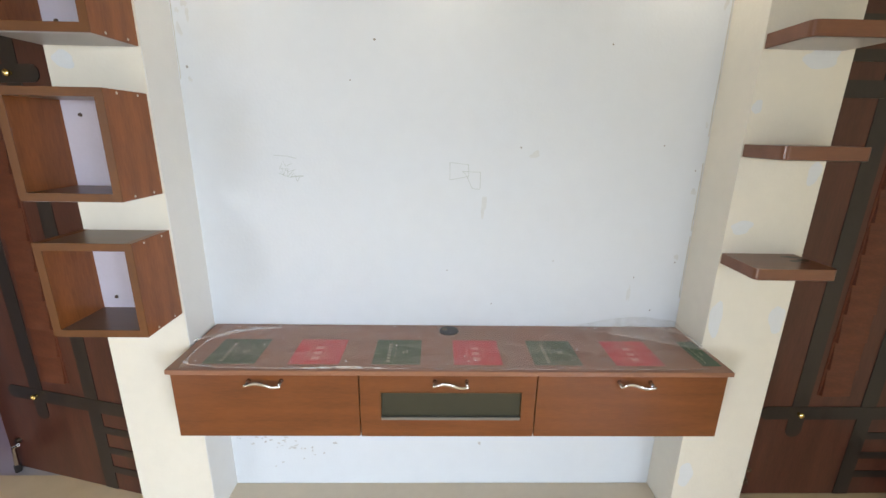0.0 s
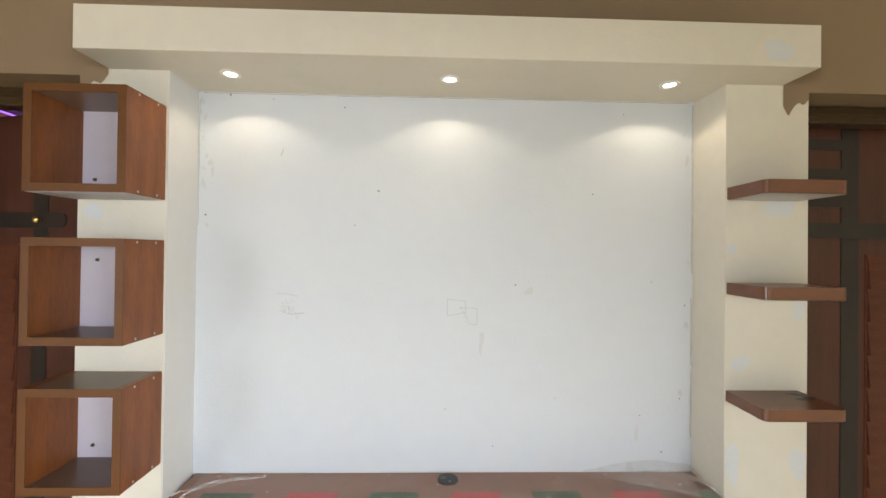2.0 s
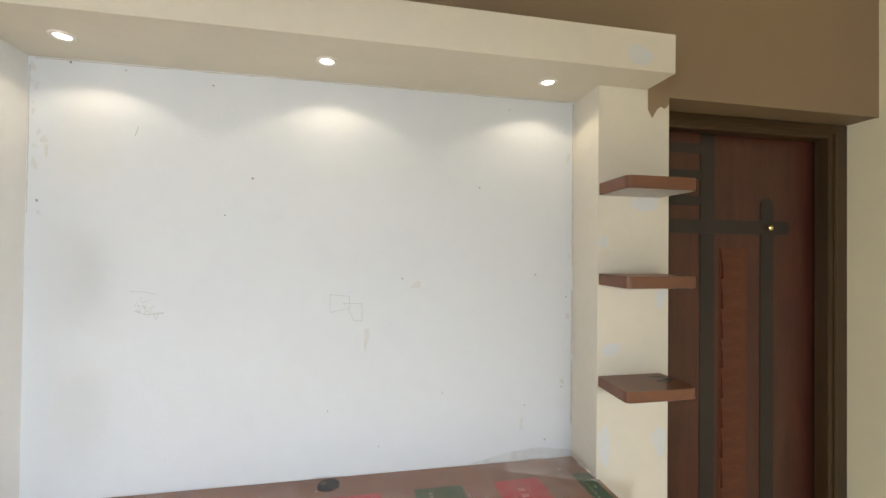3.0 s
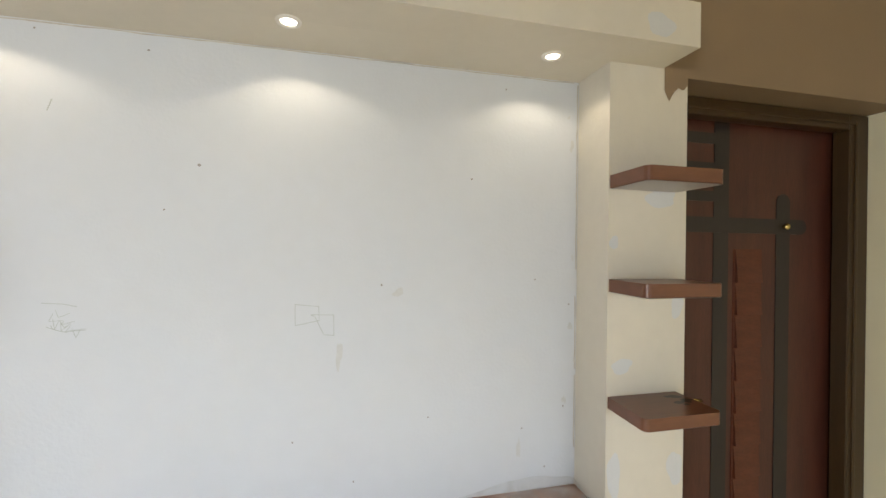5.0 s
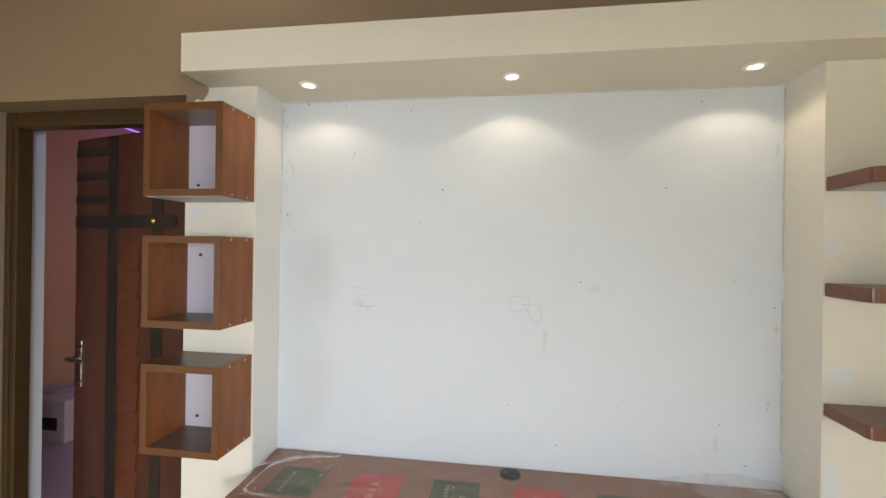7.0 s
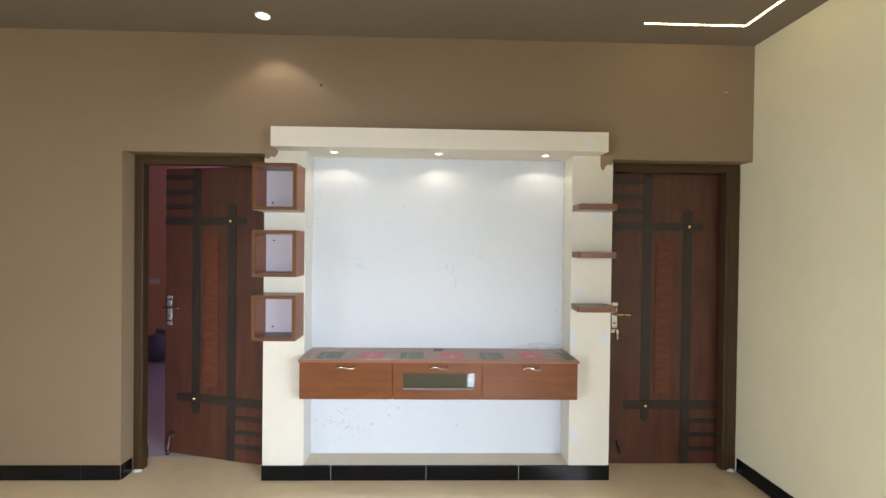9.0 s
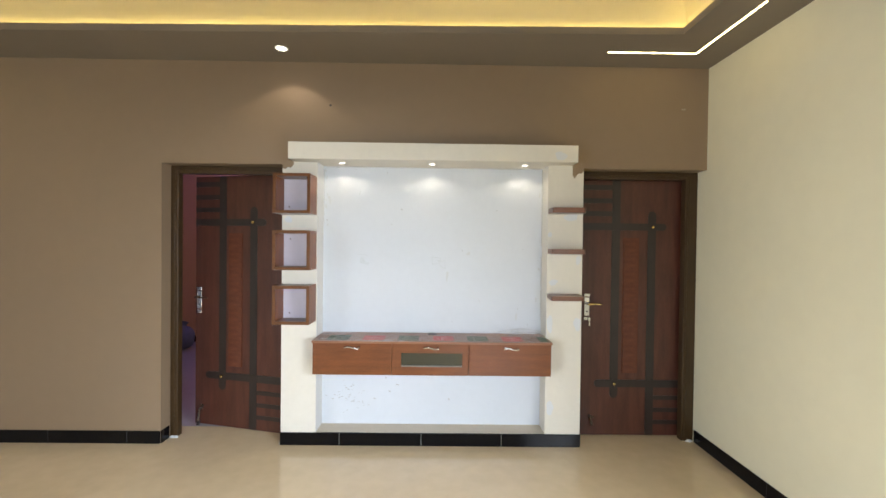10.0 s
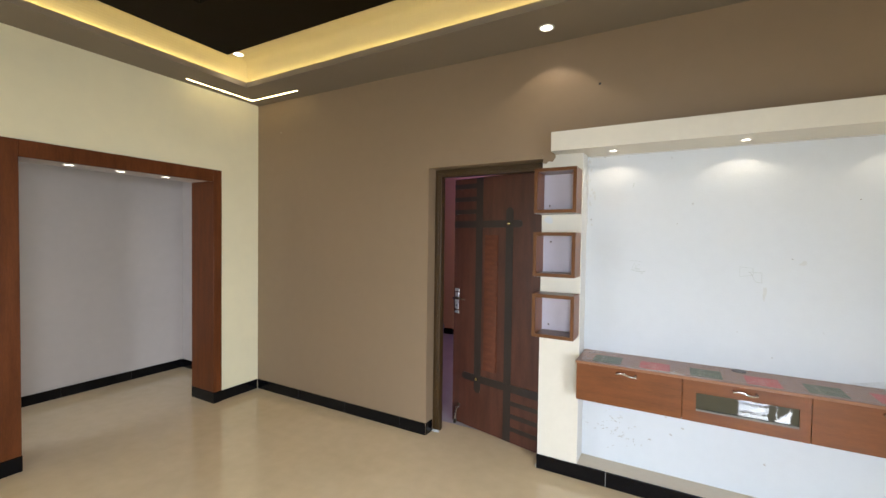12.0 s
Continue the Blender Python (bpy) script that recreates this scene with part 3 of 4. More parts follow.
def door_leaf(label, m, stop_down, keys):
    """Origin at the latch edge's foot; the face looks to -y."""
    t = thing("door", label, "door", (0, 0, 0), "inlaid wooden doors")
    W, H = 0.85, 2.098
    part("leaf", boxed(0, W, 0, 0.035, 0.008, H, bevel=0.002), DOORWOOD, t)
    f = -0.003
    for n, b in (("upright_strip", (0.236, 0.303, 0.313, H - 0.002, f, 0.0, "b")), ("upright_strip", (0.531, 0.597, 0.010, 1.841, f, 0.0, "t"))):
        part(n, bar_round(bmesh.new(), *b), STRIP, t, "dark inlaid strip")
    for n, b in (("cross_strip", (0.002, 0.680, 1.685, 1.742, f - 0.0012, -0.0005, "r")), ("cross_strip", (0.107, W - 0.002, 0.402, 0.463, f - 0.0012, -0.0005, "l"))):
        part(n, bar_round(bmesh.new(), *b), STRIP, t, "dark inlaid strip")
    for z0, z1 in ((2.012, 2.052), (1.905, 1.943), (1.800, 1.838)):
        part("short_strip", boxed(0.002, 0.236, f, 0.0, z0, z1), STRIP, t, "short dark strip")
    for z0, z1 in ((0.301, 0.335), (0.200, 0.234), (0.100, 0.134)):
        part("short_strip", boxed(0.597, W - 0.002, f, 0.0, z0, z1), STRIP, t, "short dark strip")
    # carved panel of overlapping scallops
    back = part("carved_panel", boxed(0.329, 0.461, -0.003, 0.0, 0.520, 1.625), CARVED, t, "carved panel of overlapping scallops")
    bm = bmesh.new()
    rows, cols, hh = 8, 6, 0.122
    grid = []
    for j in range(rows + 1):
        v = j / rows
        proud = 0.002 + 0.013 * (1 - v) ** 1.6
        row = []
        for i in range(cols + 1):
            u = i / cols
            wob = 0.004 * math.sin(v * math.pi)
            row.append(bm.verts.new((0.334 + wob + u * (0.122 - wob), -0.003 - proud * (0.75 + 0.25 * math.cos((u - 0.3) * 2.4)), v * hh)))
        grid.append(row)
    for j in range(rows):
        for i in range(cols):
            bm.faces.new((grid[j][i], grid[j][i + 1], grid[j + 1][i + 1], grid[j + 1][i]))
    for j in range(rows):
        for i, s in ((0, 1), (cols, -1)):
            a, b = grid[j][i], grid[j + 1][i]
            c, d = bm.verts.new((b.co.x, -0.002, b.co.z)), bm.verts.new((a.co.x, -0.002, a.co.z))
            bm.faces.new((a, b, c, d))
    lo = [bm.verts.new((v.co.x, -0.002, v.co.z)) for v in grid[0]]
    for i in range(cols):
        bm.faces.new((grid[0][i], lo[i], lo[i + 1], grid[0][i + 1]))
    bmesh.ops.recalc_face_normals(bm, faces=bm.faces)
    me = bpy.data.meshes.new("scallop")
    bm.to_mesh(me)
    bm.free()
    me.materials.append(CARVED)
    for k in range(9):
        ob = new("scallop", me)
        ob.parent = back
        ob.location = (0, 0, 0.523 + 0.122 * k)
    # knobs, lock, lever, stopper
    for x, z in ((0.564, 1.714), (0.269, 0.432)):
        bm = rod(bmesh.new(), (x, -0.003, z), (x, -0.012, z), 0.006, 0.008)
        ball(bm, (x, -0.018, z), 0.0125, sy=0.8)
        part("knob", bm, BRASS, t, "small brass knob", smooth=True)
    lock = part("lock_plate", boxed(0.018, 0.062, -0.006, 0.0, 0.985, 1.135, bevel=0.002), CHROME, t, "satin steel lock plate")
    part("latch_plate", boxed(0.016, 0.066, -0.007, 0.0, 1.142, 1.168, bevel=0.002), CHROME, t, "small steel plate with screws")
    part("latch_plate", boxed(0.016, 0.066, -0.007, 0.0, 0.950, 0.977, bevel=0.002), CHROME, t, "small steel plate with screws")
    for x, z in ((0.028, 1.155), (0.054, 1.155), (0.028, 0.963), (0.054, 0.963)):
        part("screw", rod(bmesh.new(), (x, -0.009, z), (x, -0.006, z), 0.0035, seg=8), DARKMETAL, t)
    bm = rod(bmesh.new(), (0.040, -0.006, 1.085), (0.040, -0.045, 1.085), 0.010)
    part("lever_neck", bm, CHROME, lock, smooth=False)
    bm = rod(bmesh.new(), (0.032, -0.045, 1.085), (0.100, -0.047, 1.087), 0.0095, 0.0085)
    rod(bm, (0.100, -0.047, 1.087), (0.152, -0.040, 1.082), 0.0085, 0.0065)
    ball(bm, (0.100, -0.047, 1.087), 0.0086)
    part("lever", bm, BRASS if keys else DARKMETAL, lock, "brass toned lever handle" if keys else "dark bronze lever handle", smooth=True)
    bm = rod(bmesh.new(), (0.040, -0.0075, 1.020), (0.040, -0.006, 1.020), 0.007)
    part("keyhole", bm, BLACK, lock)
    bm = rod(bmesh.new(), (0.075, 0.0, 0.165), (0.075, -0.016, 0.165), 0.012)
    part("stopper_base", bm, DARKMETAL, t, "dark stopper bracket")
    if stop_down:
        bm = rod(bmesh.new(), (0.095, -0.020, 0.155), (0.066, -0.024, 0.140), 0.008)
        rod(bm, (0.066, -0.024, 0.140), (0.052, -0.022, 0.040), 0.008, 0.010)
        part("stopper_arm", bm, CHROME, t, "chrome foot stopper")
        part("stopper_tip", rod(bmesh.new(), (0.052, -0.022, 0.040), (0.050, -0.022, 0.004), 0.013), BLACK, t, "rubber tip")
    else:
        bm = rod(bmesh.new(), (0.072, -0.020, 0.172), (0.104, -0.026, 0.160), 0.009)
        rod(bm, (0.074, -0.020, 0.158), (0.084, -0.030, 0.118), 0.007, 0.010)
        part("stopper_arm", bm, DARKMETAL, t, "folded dark metal foot stopper")
        part("stopper_tip", rod(bmesh.new(), (0.084, -0.030, 0.118), (0.087, -0.032, 0.100), 0.012), DARKMETAL, t, "dark tip")
    if keys:
        bm = bmesh.new()
        for i in range(14):
            a, b = 2 * math.pi * i / 14, 2 * math.pi * (i + 1) / 14
            rod(bm, (0.044 + 0.012 * math.cos(a), -0.018, 0.985 + 0.012 * math.sin(a)), (0.044 + 0.012 * math.cos(b), -0.018, 0.985 + 0.012 * math.sin(b)), 0.0013, seg=6)
        part("key_ring", bm, CHROME, lock, "thin steel ring")
        bm = boxed(0.048, 0.066, -0.0195, -0.0175, 0.945, 0.972, bevel=0.0008)
        box(bm, 0.054, 0.061, -0.0195, -0.0175, 0.905, 0.945)
        box(bm, 0.061, 0.064, -0.0195, -0.0175, 0.910, 0.930)
        part("key", bm, CHROME, lock, "flat steel key hanging from the ring")
    t.matrix_basis = m
    return t


door_leaf("dark red brown wooden door with inlaid strips, closed", pose(1.258, 1.836, 0), False, True)
door_leaf("dark red brown wooden door with inlaid strips, ajar", pose(-1.975, 2.005, 0, 0, 0, -13.6), True, False)


# cement left round the feet of the door frames
def cement(x, y, seed, sx, sy):
    bm = ball(bmesh.new(), (0, 0, 0), 0.03, sx, sy, 0.45, seg=16)
    for v in bm.verts:
        v.co += 0.010 * Vector((noise.noise(v.co * 40 + Vector((seed, 0, 0))), noise.noise(v.co * 40 + Vector((0, seed, 0))), noise.noise(v.co * 30 + Vector((0, 0, seed)))))
        v.co.z = max(v.co.z, -0.002)
    ob = linked("trim", bm, PUTTY, smooth=True)
    ob.location = (x, y, 0)
    tagged(ob, "rough white cement at the foot of the door frame", "trim", kind="structure")


cement(-1.995, 1.752, 1.0, 1.1, 0.5)
cement(2.105, 1.750, 4.0, 1.0, 0.6)
cement(2.128, 1.765, 7.0, 0.5, 0.5)
cement(-1.122, 1.660, 9.0, 0.35, 0.5)


# ---- wall boxes ----
BX0, BX1, BY0 = -1.119, -0.850, 1.474


def wall_box(z0, z1, hook):
    d, w, h, t = WALL - 0.006 - BY0, BX1 - BX0, z1 - z0, 0.022
    ob = thing("wall_box", "open reddish wood laminate wall box with a pale back", "wall box", (BX0, BY0, z0), "open wall boxes")
    part("side", boxed(0, t, 0.002, d, 0, h, bevel=0.001), LAMV, ob)
    part("side", boxed(w - t, w, 0.002, d, 0, h, bevel=0.001), LAMV, ob)
    part("top", boxed(t, w - t, 0.002, d, h - t, h - 0.001), BOXTOP, ob, "dull brown top board")
    part("bottom", boxed(t, w - t, 0.002, d, 0.001, t), BOXTOP, ob, "dull brown bottom board")
    part("underside", boxed(0.004, w - 0.004, 0.006, d - 0.002, -0.0015, 0.0), GREYLAM, ob, "pale grey underside")
    bm = bmesh.new()
    ring(bm, 0, w, 0, h, t, w - t, t, h - t, 0, 0.0025)
    part("edge_band", bm, EDGE, ob, "lighter brown edge band")
    part("back_panel", boxed(t, w - t, d - 0.004, d - 0.001, t, h - t), PALE, ob, "pale lilac white back panel")
    hx, hz = hook
    part("screw", rod(bmesh.new(), (hx, d - 0.004, hz), (hx, d - 0.009, hz), 0.006, 0.004, seg=10), DARKMETAL, ob, "dark fixing screw")
    for y, z in ((0.05, h - 0.009), (0.13, h - 0.009), (0.05, 0.009), (0.13, 0.009)):
        part("screw_cap", rod(bmesh.new(), (w - 0.0005, y, z), (w + 0.001, y, z), 0.0035, seg=8), PRINT, ob, "pale screw cap")
    return ob


wall_box(1.766, 2.056, (0.060, 0.059))
wall_box(1.354, 1.642, (0.072, 0.226))
wall_box(0.956, 1.239, (0.068, 0.059))


# ---- shelves on the other pier ----
def corner_shelf(z0, z1, worn):
    x0, x1, y0, y1 = 0.915, 1.158, 1.478, WALL - 0.006
    ob = thing("wall_shelf", "thick brown laminate wall shelf, worn at one corner" if worn else "thick brown laminate wall shelf with rounded corners", "shelf", (x0, y0, z0), "wall shelves")
    r, pts = 0.016, []
    w, d = x1 - x0, y1 - y0
    for cx, cy, a0 in ((r, r, 180), (w - r, r, 270)):
        for i in range(6):
            a = radians(a0 + 90 * i / 5)
            pts.append((cx + r * math.cos(a), cy + r * math.sin(a)))
    pts += [(w, d), (0.008, d)]
    bm = bmesh.new()
    lo = [bm.verts.new((x, y, 0.0015)) for x, y in pts]
    hi = [bm.verts.new((x, y, z1 - z0)) for x, y in pts]
    bm.faces.new(lo[::-1])
    bm.faces.new(hi)
    for i in range(len(pts)):
        bm.faces.new((lo[i], lo[(i + 1) % len(pts)], hi[(i + 1) % len(pts)], hi[i]))
    part("board", bm, SHELFTOP, ob)
    bm = bmesh.new()
    under = [bm.verts.new((x * 0.98 + 0.002, y * 0.98 + 0.002, 0.0)) for x, y in pts]
    bm.faces.new(under[::-1])
    part("underside", bm, GREYLAM, ob, "pale grey laminate underside")
    if worn:
        bm = bmesh.new()
        random.seed(5)
        for k in range(7):
            cx, cy, s = 0.205 + random.uniform(-0.03, 0.015), 0.10 + random.uniform(-0.05, 0.05), random.uniform(0.006, 0.016)
            n = 9
            vs = [bm.verts.new((cx + s * 1.5 * math.cos(2 * math.pi * i / n) * random.uniform(0.6, 1.2), cy + s * math.sin(2 * math.pi * i / n) * random.uniform(0.6, 1.2), z1 - z0 + 0.0006 + k * 0.0001)) for i in range(n)]
            bm.faces.new(vs)
        part("chipped_patch", bm, STRIP, ob, "dark chipped patch")
    return ob


corner_shelf(1.794, 1.834, False)
corner_shelf(1.491, 1.529, False)
corner_shelf(1.149, 1.184, True)


# ---- floating television cabinet ----
CX0, CX1, CZ0, CZ1, CY = -0.834, 0.926, 0.587, 0.838, 1.506
cab = thing("television_cabinet", "floating reddish wood laminate cabinet with three flap fronts", "cabinet", (CX0, CY, CZ0))
w, h, d = CX1 - CX0, CZ1 - CZ0, REC_Y - CY
bm = bmesh.new()
box(bm, 0.001, 0.018, 0.019, d, 0, h - 0.017)
box(bm, w - 0.018, w - 0.001, 0.019, d, 0, h - 0.017)
box(bm, 0.018, w - 0.018, 0.019, d, 0, 0.017)
box(bm, 0.018, w - 0.018, d - 0.012, d, 0.017, h - 0.017)
box(bm, 0.575, 0.593, 0.019, d - 0.012, 0.017, h - 0.017)
box(bm, 1.139, 1.157, 0.019, d - 0.012, 0.017, h - 0.017)
part("body", bm, LAMINATE, cab)
part("top_board", boxed(-0.002, w + 0.004, -0.017, d, h - 0.016, h, bevel=0.0015), CABTOP, cab, "brown laminate top board")
cuts = (0.0, 0.584, 1.148, w)
FZ0, FZ1 = 0.0, h - 0.0175


def pull(parent, cx, cz):
    """Wavy chrome bow handle."""
    bm = bmesh.new()
    n, m_ = 16, 8
    rings = []
    for i in range(n + 1):
        u = i / n * 2 - 1
        x = cx + 0.056 * u
        z = cz + 0.006 * math.sin(u * math.pi) * -1
        y = -0.022 + 0.004 * math.cos(u * math.pi) - 0.002
        ry, rz = 0.004, 0.0042 + 0.0025 * math.cos(u * math.pi / 2)
        rings.append([bm.verts.new((x, y + ry * math.cos(2 * math.pi * k / m_), z + rz * math.sin(2 * math.pi * k / m_))) for k in range(m_)])
    for a, b in zip(rings, rings[1:]):
        for k in range(m_):
            bm.faces.new((a[k], b[k], b[(k + 1) % m_], a[(k + 1) % m_]))
    bm.faces.new(rings[0])
    bm.faces.new(rings[-1][::-1])
    for s in (-1, 1):
        rod(bm, (cx + s * 0.050, -0.022, cz), (cx + s * 0.050, 0.0, cz + 0.003), 0.005, 0.007, seg=10)
    bmesh.ops.recalc_face_normals(bm, faces=bm.faces)
    part("handle", bm, CHROME, parent, "wavy chrome handle", smooth=True)


for k, cx in ((0, 0.293), (2, 1.459)):
    flap = part("flap_door", boxed(cuts[k] + 0.002, cuts[k + 1] - 0.002, 0, 0.018, FZ0, FZ1, bevel=0.001), LAMINATE, cab)
    pull(flap, cx, 0.204)
g0, g1, gz0, gz1 = 0.648, 1.105, 0.063, 0.167
bm = bmesh.new()
a0, a1 = cuts[1] + 0.0015, cuts[2] - 0.0015
ring(bm, a0, a1, FZ0, FZ1, g0, g1, gz0, gz1, 0, 0.018)
flap = part("flap_door", bm, LAMINATE, cab, "flap front with a smoked glass pane")
pull(flap, 0.873, 0.204)
part("glass_pane", boxed(g0 - 0.004, g1 + 0.004, 0.008, 0.012, gz0 - 0.004, gz1 + 0.004), GLASS, flap, "smoked reflecting glass pane")
bm = bmesh.new()
for a in ((g0, g0 + 0.004, gz0, gz1), (g1 - 0.004, g1, gz0, gz1), (g0 + 0.004, g1 - 0.004, gz1 - 0.003, gz1)):
    box(bm, a[0], a[1], -0.001, 0.0075, a[2], a[3])
part("glass_trim", bm, EDGE, flap, "thin edge trim round the pane")
part("glass_channel", boxed(g0 + 0.004, g1 - 0.004, -0.001, 0.0075, gz0, gz0 + 0.010), CHANNEL, flap, "grey channel under the pane")
# cable grommet
bm = bmesh.new()
rod(bm, (0.874, 0.256, h), (0.874, 0.256, h + 0.004), 0.037, 0.034, seg=28)
grom = part("grommet", bm, BLACK, cab, "round dark plastic cable grommet")
part("cable_slot", rod(bmesh.new(), (0.858, 0.262, h + 0.0042), (0.858, 0.262, h + 0.005), 0.010, seg=14), DARKIN, grom)
for x in (0.5862, 1.1502):
    part("seam", boxed(x, x + 0.001, -0.0006, 0.0006, 0.0, FZ1), EDGE, cab, "worn edge beside the gap")


def sticker(x0, x1, y0, y1, colour, print_mat):
    """A printed paper sticker lying on the cabinet; lettering shown as plain bars."""
    z = CZ1 + 0.0008
    lab = ("green" if colour == GREEN else "red") + " paper maker's sticker on the cabinet's top board"
    t = thing("sticker", lab, "sticker", (x0, y0, z), "stickers on the cabinet")
    w_, d_ = x1 - x0, y1 - y0
    part("paper", boxed(0, w_, 0, d_, 0, 0.0006), colour, t)
    if colour == RED:
        bars = ((0.40, 0.56, 0.16, 0.80, 3), (0.62, 0.645, 0.30, 0.72, 4), (0.28, 0.31, 0.36, 0.66, 3))
    else:
        bars = ((0.28, 0.36, 0.10, 0.88, 7), (0.44, 0.465, 0.28, 0.70, 3), (0.60, 0.64, 0.42, 0.60, 1), (0.66, 0.72, 0.44, 0.58, 2))
    for u0, u1, v0, v1, n in bars:
        for k in range(n):
            a, b = v0 + (v1 - v0) * k / n, v0 + (v1 - v0) * (k + 0.55) / n
            part("print_bar", boxed(u0 * w_, u1 * w_, a * d_, b * d_, 0.0006, 0.0008), print_mat, t)


for x0, x1, c in ((-0.742, -0.580, GREEN), (-0.476, -0.315, RED), (-0.212, -0.058, GREEN), (0.050, 0.205, RED), (0.308, 0.463, GREEN), (0.571, 0.728, RED), (0.850, 0.912, GREEN)):
    sticker(x0, x1, 1.527, 1.688, c, STICKERINK if c == GREEN else PRINTRED)


# ---- packing film over the cabinet ----
def film_mesh(x0, x1, y0, y1, z, nx, ny, lift, seed):
    bm = bmesh.new()
    rows = []
    for j in range(ny + 1):
        row = []
        for i in range(nx + 1):
            u, v = i / nx, j / ny
            x, y = x0 + (x1 - x0) * u, y0 + (y1 - y0) * v
            n1 = noise.noise(Vector((x * 9, y * 9, seed))) + 0.6 * noise.noise(Vector((x * 25, y * 25, seed + 3)))
            row.append(bm.verts.new((x, y, z + lift(u, v) + 0.0006 + 0.0016 * abs(n1))))
        rows.append(row)
    for j in range(ny):
        for i in range(nx):
            bm.faces.new((rows[j][i], rows[j][i + 1], rows[j + 1][i + 1], rows[j + 1][i]))
    return bm


wrap = thing("packing_film", "crumpled clear packing film over the cabinet top", "packing film", (0.05, 1.65, CZ1))
O = (0.05, 1.65, CZ1)
part("sheet", shifted(film_mesh(-0.80, 0.86, 1.500, 1.800, CZ1 + 0.0022, 90, 16, lambda u, v: 0.0, 1.0), O), FILM, wrap, smooth=True)


def flap_height(u, v):
    """The lifted corner leans up against the wall and drops at its end."""
    return 0.040 * v ** 1.4 * math.sin(math.pi * min(1.0, u * 0.78 + 0.02)) ** 1.3


bm = bmesh.new()
rows = []
for j in range(25):
    row = []
    for i in range(41):
        u, v = i / 40, j / 24
        x = 0.52 + 0.392 * u
        y = 1.803 - (1 - v) * (0.02 + 0.165 * u)
        z = CZ1 + 0.005 + flap_height(u, v) + 0.0035 * noise.noise(Vector((x * 22, y * 22, 2.0)))
        row.append(bm.verts.new((x, y, z)))
    rows.append(row)
for j in range(24):
    for i in range(40):
        bm.faces.new((rows[j][i], rows[j][i + 1], rows[j + 1][i + 1], rows[j + 1][i]))
part("lifted_corner", shifted(bm, O), FILMFLAP, wrap, "milky lifted corner of film", smooth=True)


def crease(points, r):
    bm = bmesh.new()
    for p, q in zip(points, points[1:]):
        rod(bm, p, q, r, seg=6)
        ball(bm, q, r * 1.02, seg=6)
    part("crease", shifted(bm, O), FILMEDGE, wrap, "whitish crease at the film's edge", smooth=True)


Zc = CZ1 + 0.005


def crumple(points, width, seed):
    """A bunched, wrinkled strip of film along a line."""
    bm = bmesh.new()
    rows = []
    pts = []
    for p, q in zip(points, points[1:]):
        pts += [Vector(p).lerp(Vector(q), i / 8) for i in range(8)]
    pts.append(Vector(points[-1]))
    for i, p in enumerate(pts):
        d = (pts[min(i + 1, len(pts) - 1)] - pts[max(i - 1, 0)]).normalized()
        side = Vector((-d.y, d.x, 0))
        w = width * (0.35 + 0.9 * abs(noise.noise(Vector((i * 0.31, seed, 0))))) * math.sin(math.pi * (0.08 + 0.84 * i / (len(pts) - 1)))
        row = []
        for k in range(7):
            v = k / 6 * 2 - 1
            lift = 0.007 * (1 - v * v) * abs(noise.noise(Vector((i * 0.5, k * 0.7, seed + 5))))
            row.append(bm.verts.new(p + side * (v * w) + Vector((0, 0, max(-0.002, lift + 0.003 * noise.noise(Vector((i * 0.9, k * 1.3, seed))))))))
        rows.append(row)
    for a, b in zip(rows, rows[1:]):
        for k in range(6):
            bm.faces.new((a[k], a[k + 1], b[k + 1], b[k]))
    part("crease", shifted(bm, O), FILMEDGE, wrap, "whitish bunched film")


crumple([(-0.770, 1.700, Zc + 0.002), (-0.790, 1.655, Zc + 0.006), (-0.797, 1.605, Zc + 0.003), (-0.800, 1.560, Zc), (-0.796, 1.530, Zc), (-0.772, 1.514, Zc), (-0.70, 1.506, Zc - 0.001)], 0.011, 1.0)
crumple([(-0.832, 1.652, Zc + 0.006), (-0.806, 1.672, Zc + 0.012), (-0.775, 1.690, Zc + 0.005), (-0.735, 1.722, Zc), (-0.700, 1.742, Zc)], 0.016, 2.0)
crumple([(-0.79, 1.700, Zc), (-0.74, 1.745, Zc), (-0.66, 1.765, Zc), (-0.58, 1.775, Zc - 0.001)], 0.020, 3.0)
crumple([(-0.42, 1.498, Zc - 0.002), (-0.34, 1.502, Zc), (-0.27, 1.506, Zc), (-0.18, 1.500, Zc - 0.002)], 0.006, 4.0)
crumple([(0.70, 1.785, Zc + 0.006), (0.78, 1.775, Zc + 0.014), (0.86, 1.745, Zc + 0.016), (0.905, 1.700, Zc + 0.010), (0.915, 1.640, Zc + 0.004)], 0.022, 6.0)
crumple([(0.895, 1.640, Zc + 0.002), (0.912, 1.610, Zc + 0.004), (0.908, 1.575, Zc + 0.001)], 0.010, 7.0)
crease([(-0.70, 1.503, Zc - 0.002), (-0.45, 1.500, Zc - 0.003), (-0.2, 1.503, Zc - 0.003), (0.1, 1.500, Zc - 0.003)], 0.0008)
crease([(0.1, 1.501, Zc - 0.003), (0.5, 1.503, Zc - 0.003), (0.84, 1.505, Zc - 0.003)], 0.0007)
crease([(0.52, 1.784, Zc), (0.62, 1.752, Zc + 0.001), (0.70, 1.715, Zc + 0.002), (0.79, 1.684, Zc + 0.001), (0.86, 1.650, Zc + 0.001)], 0.0006)
random.seed(77)
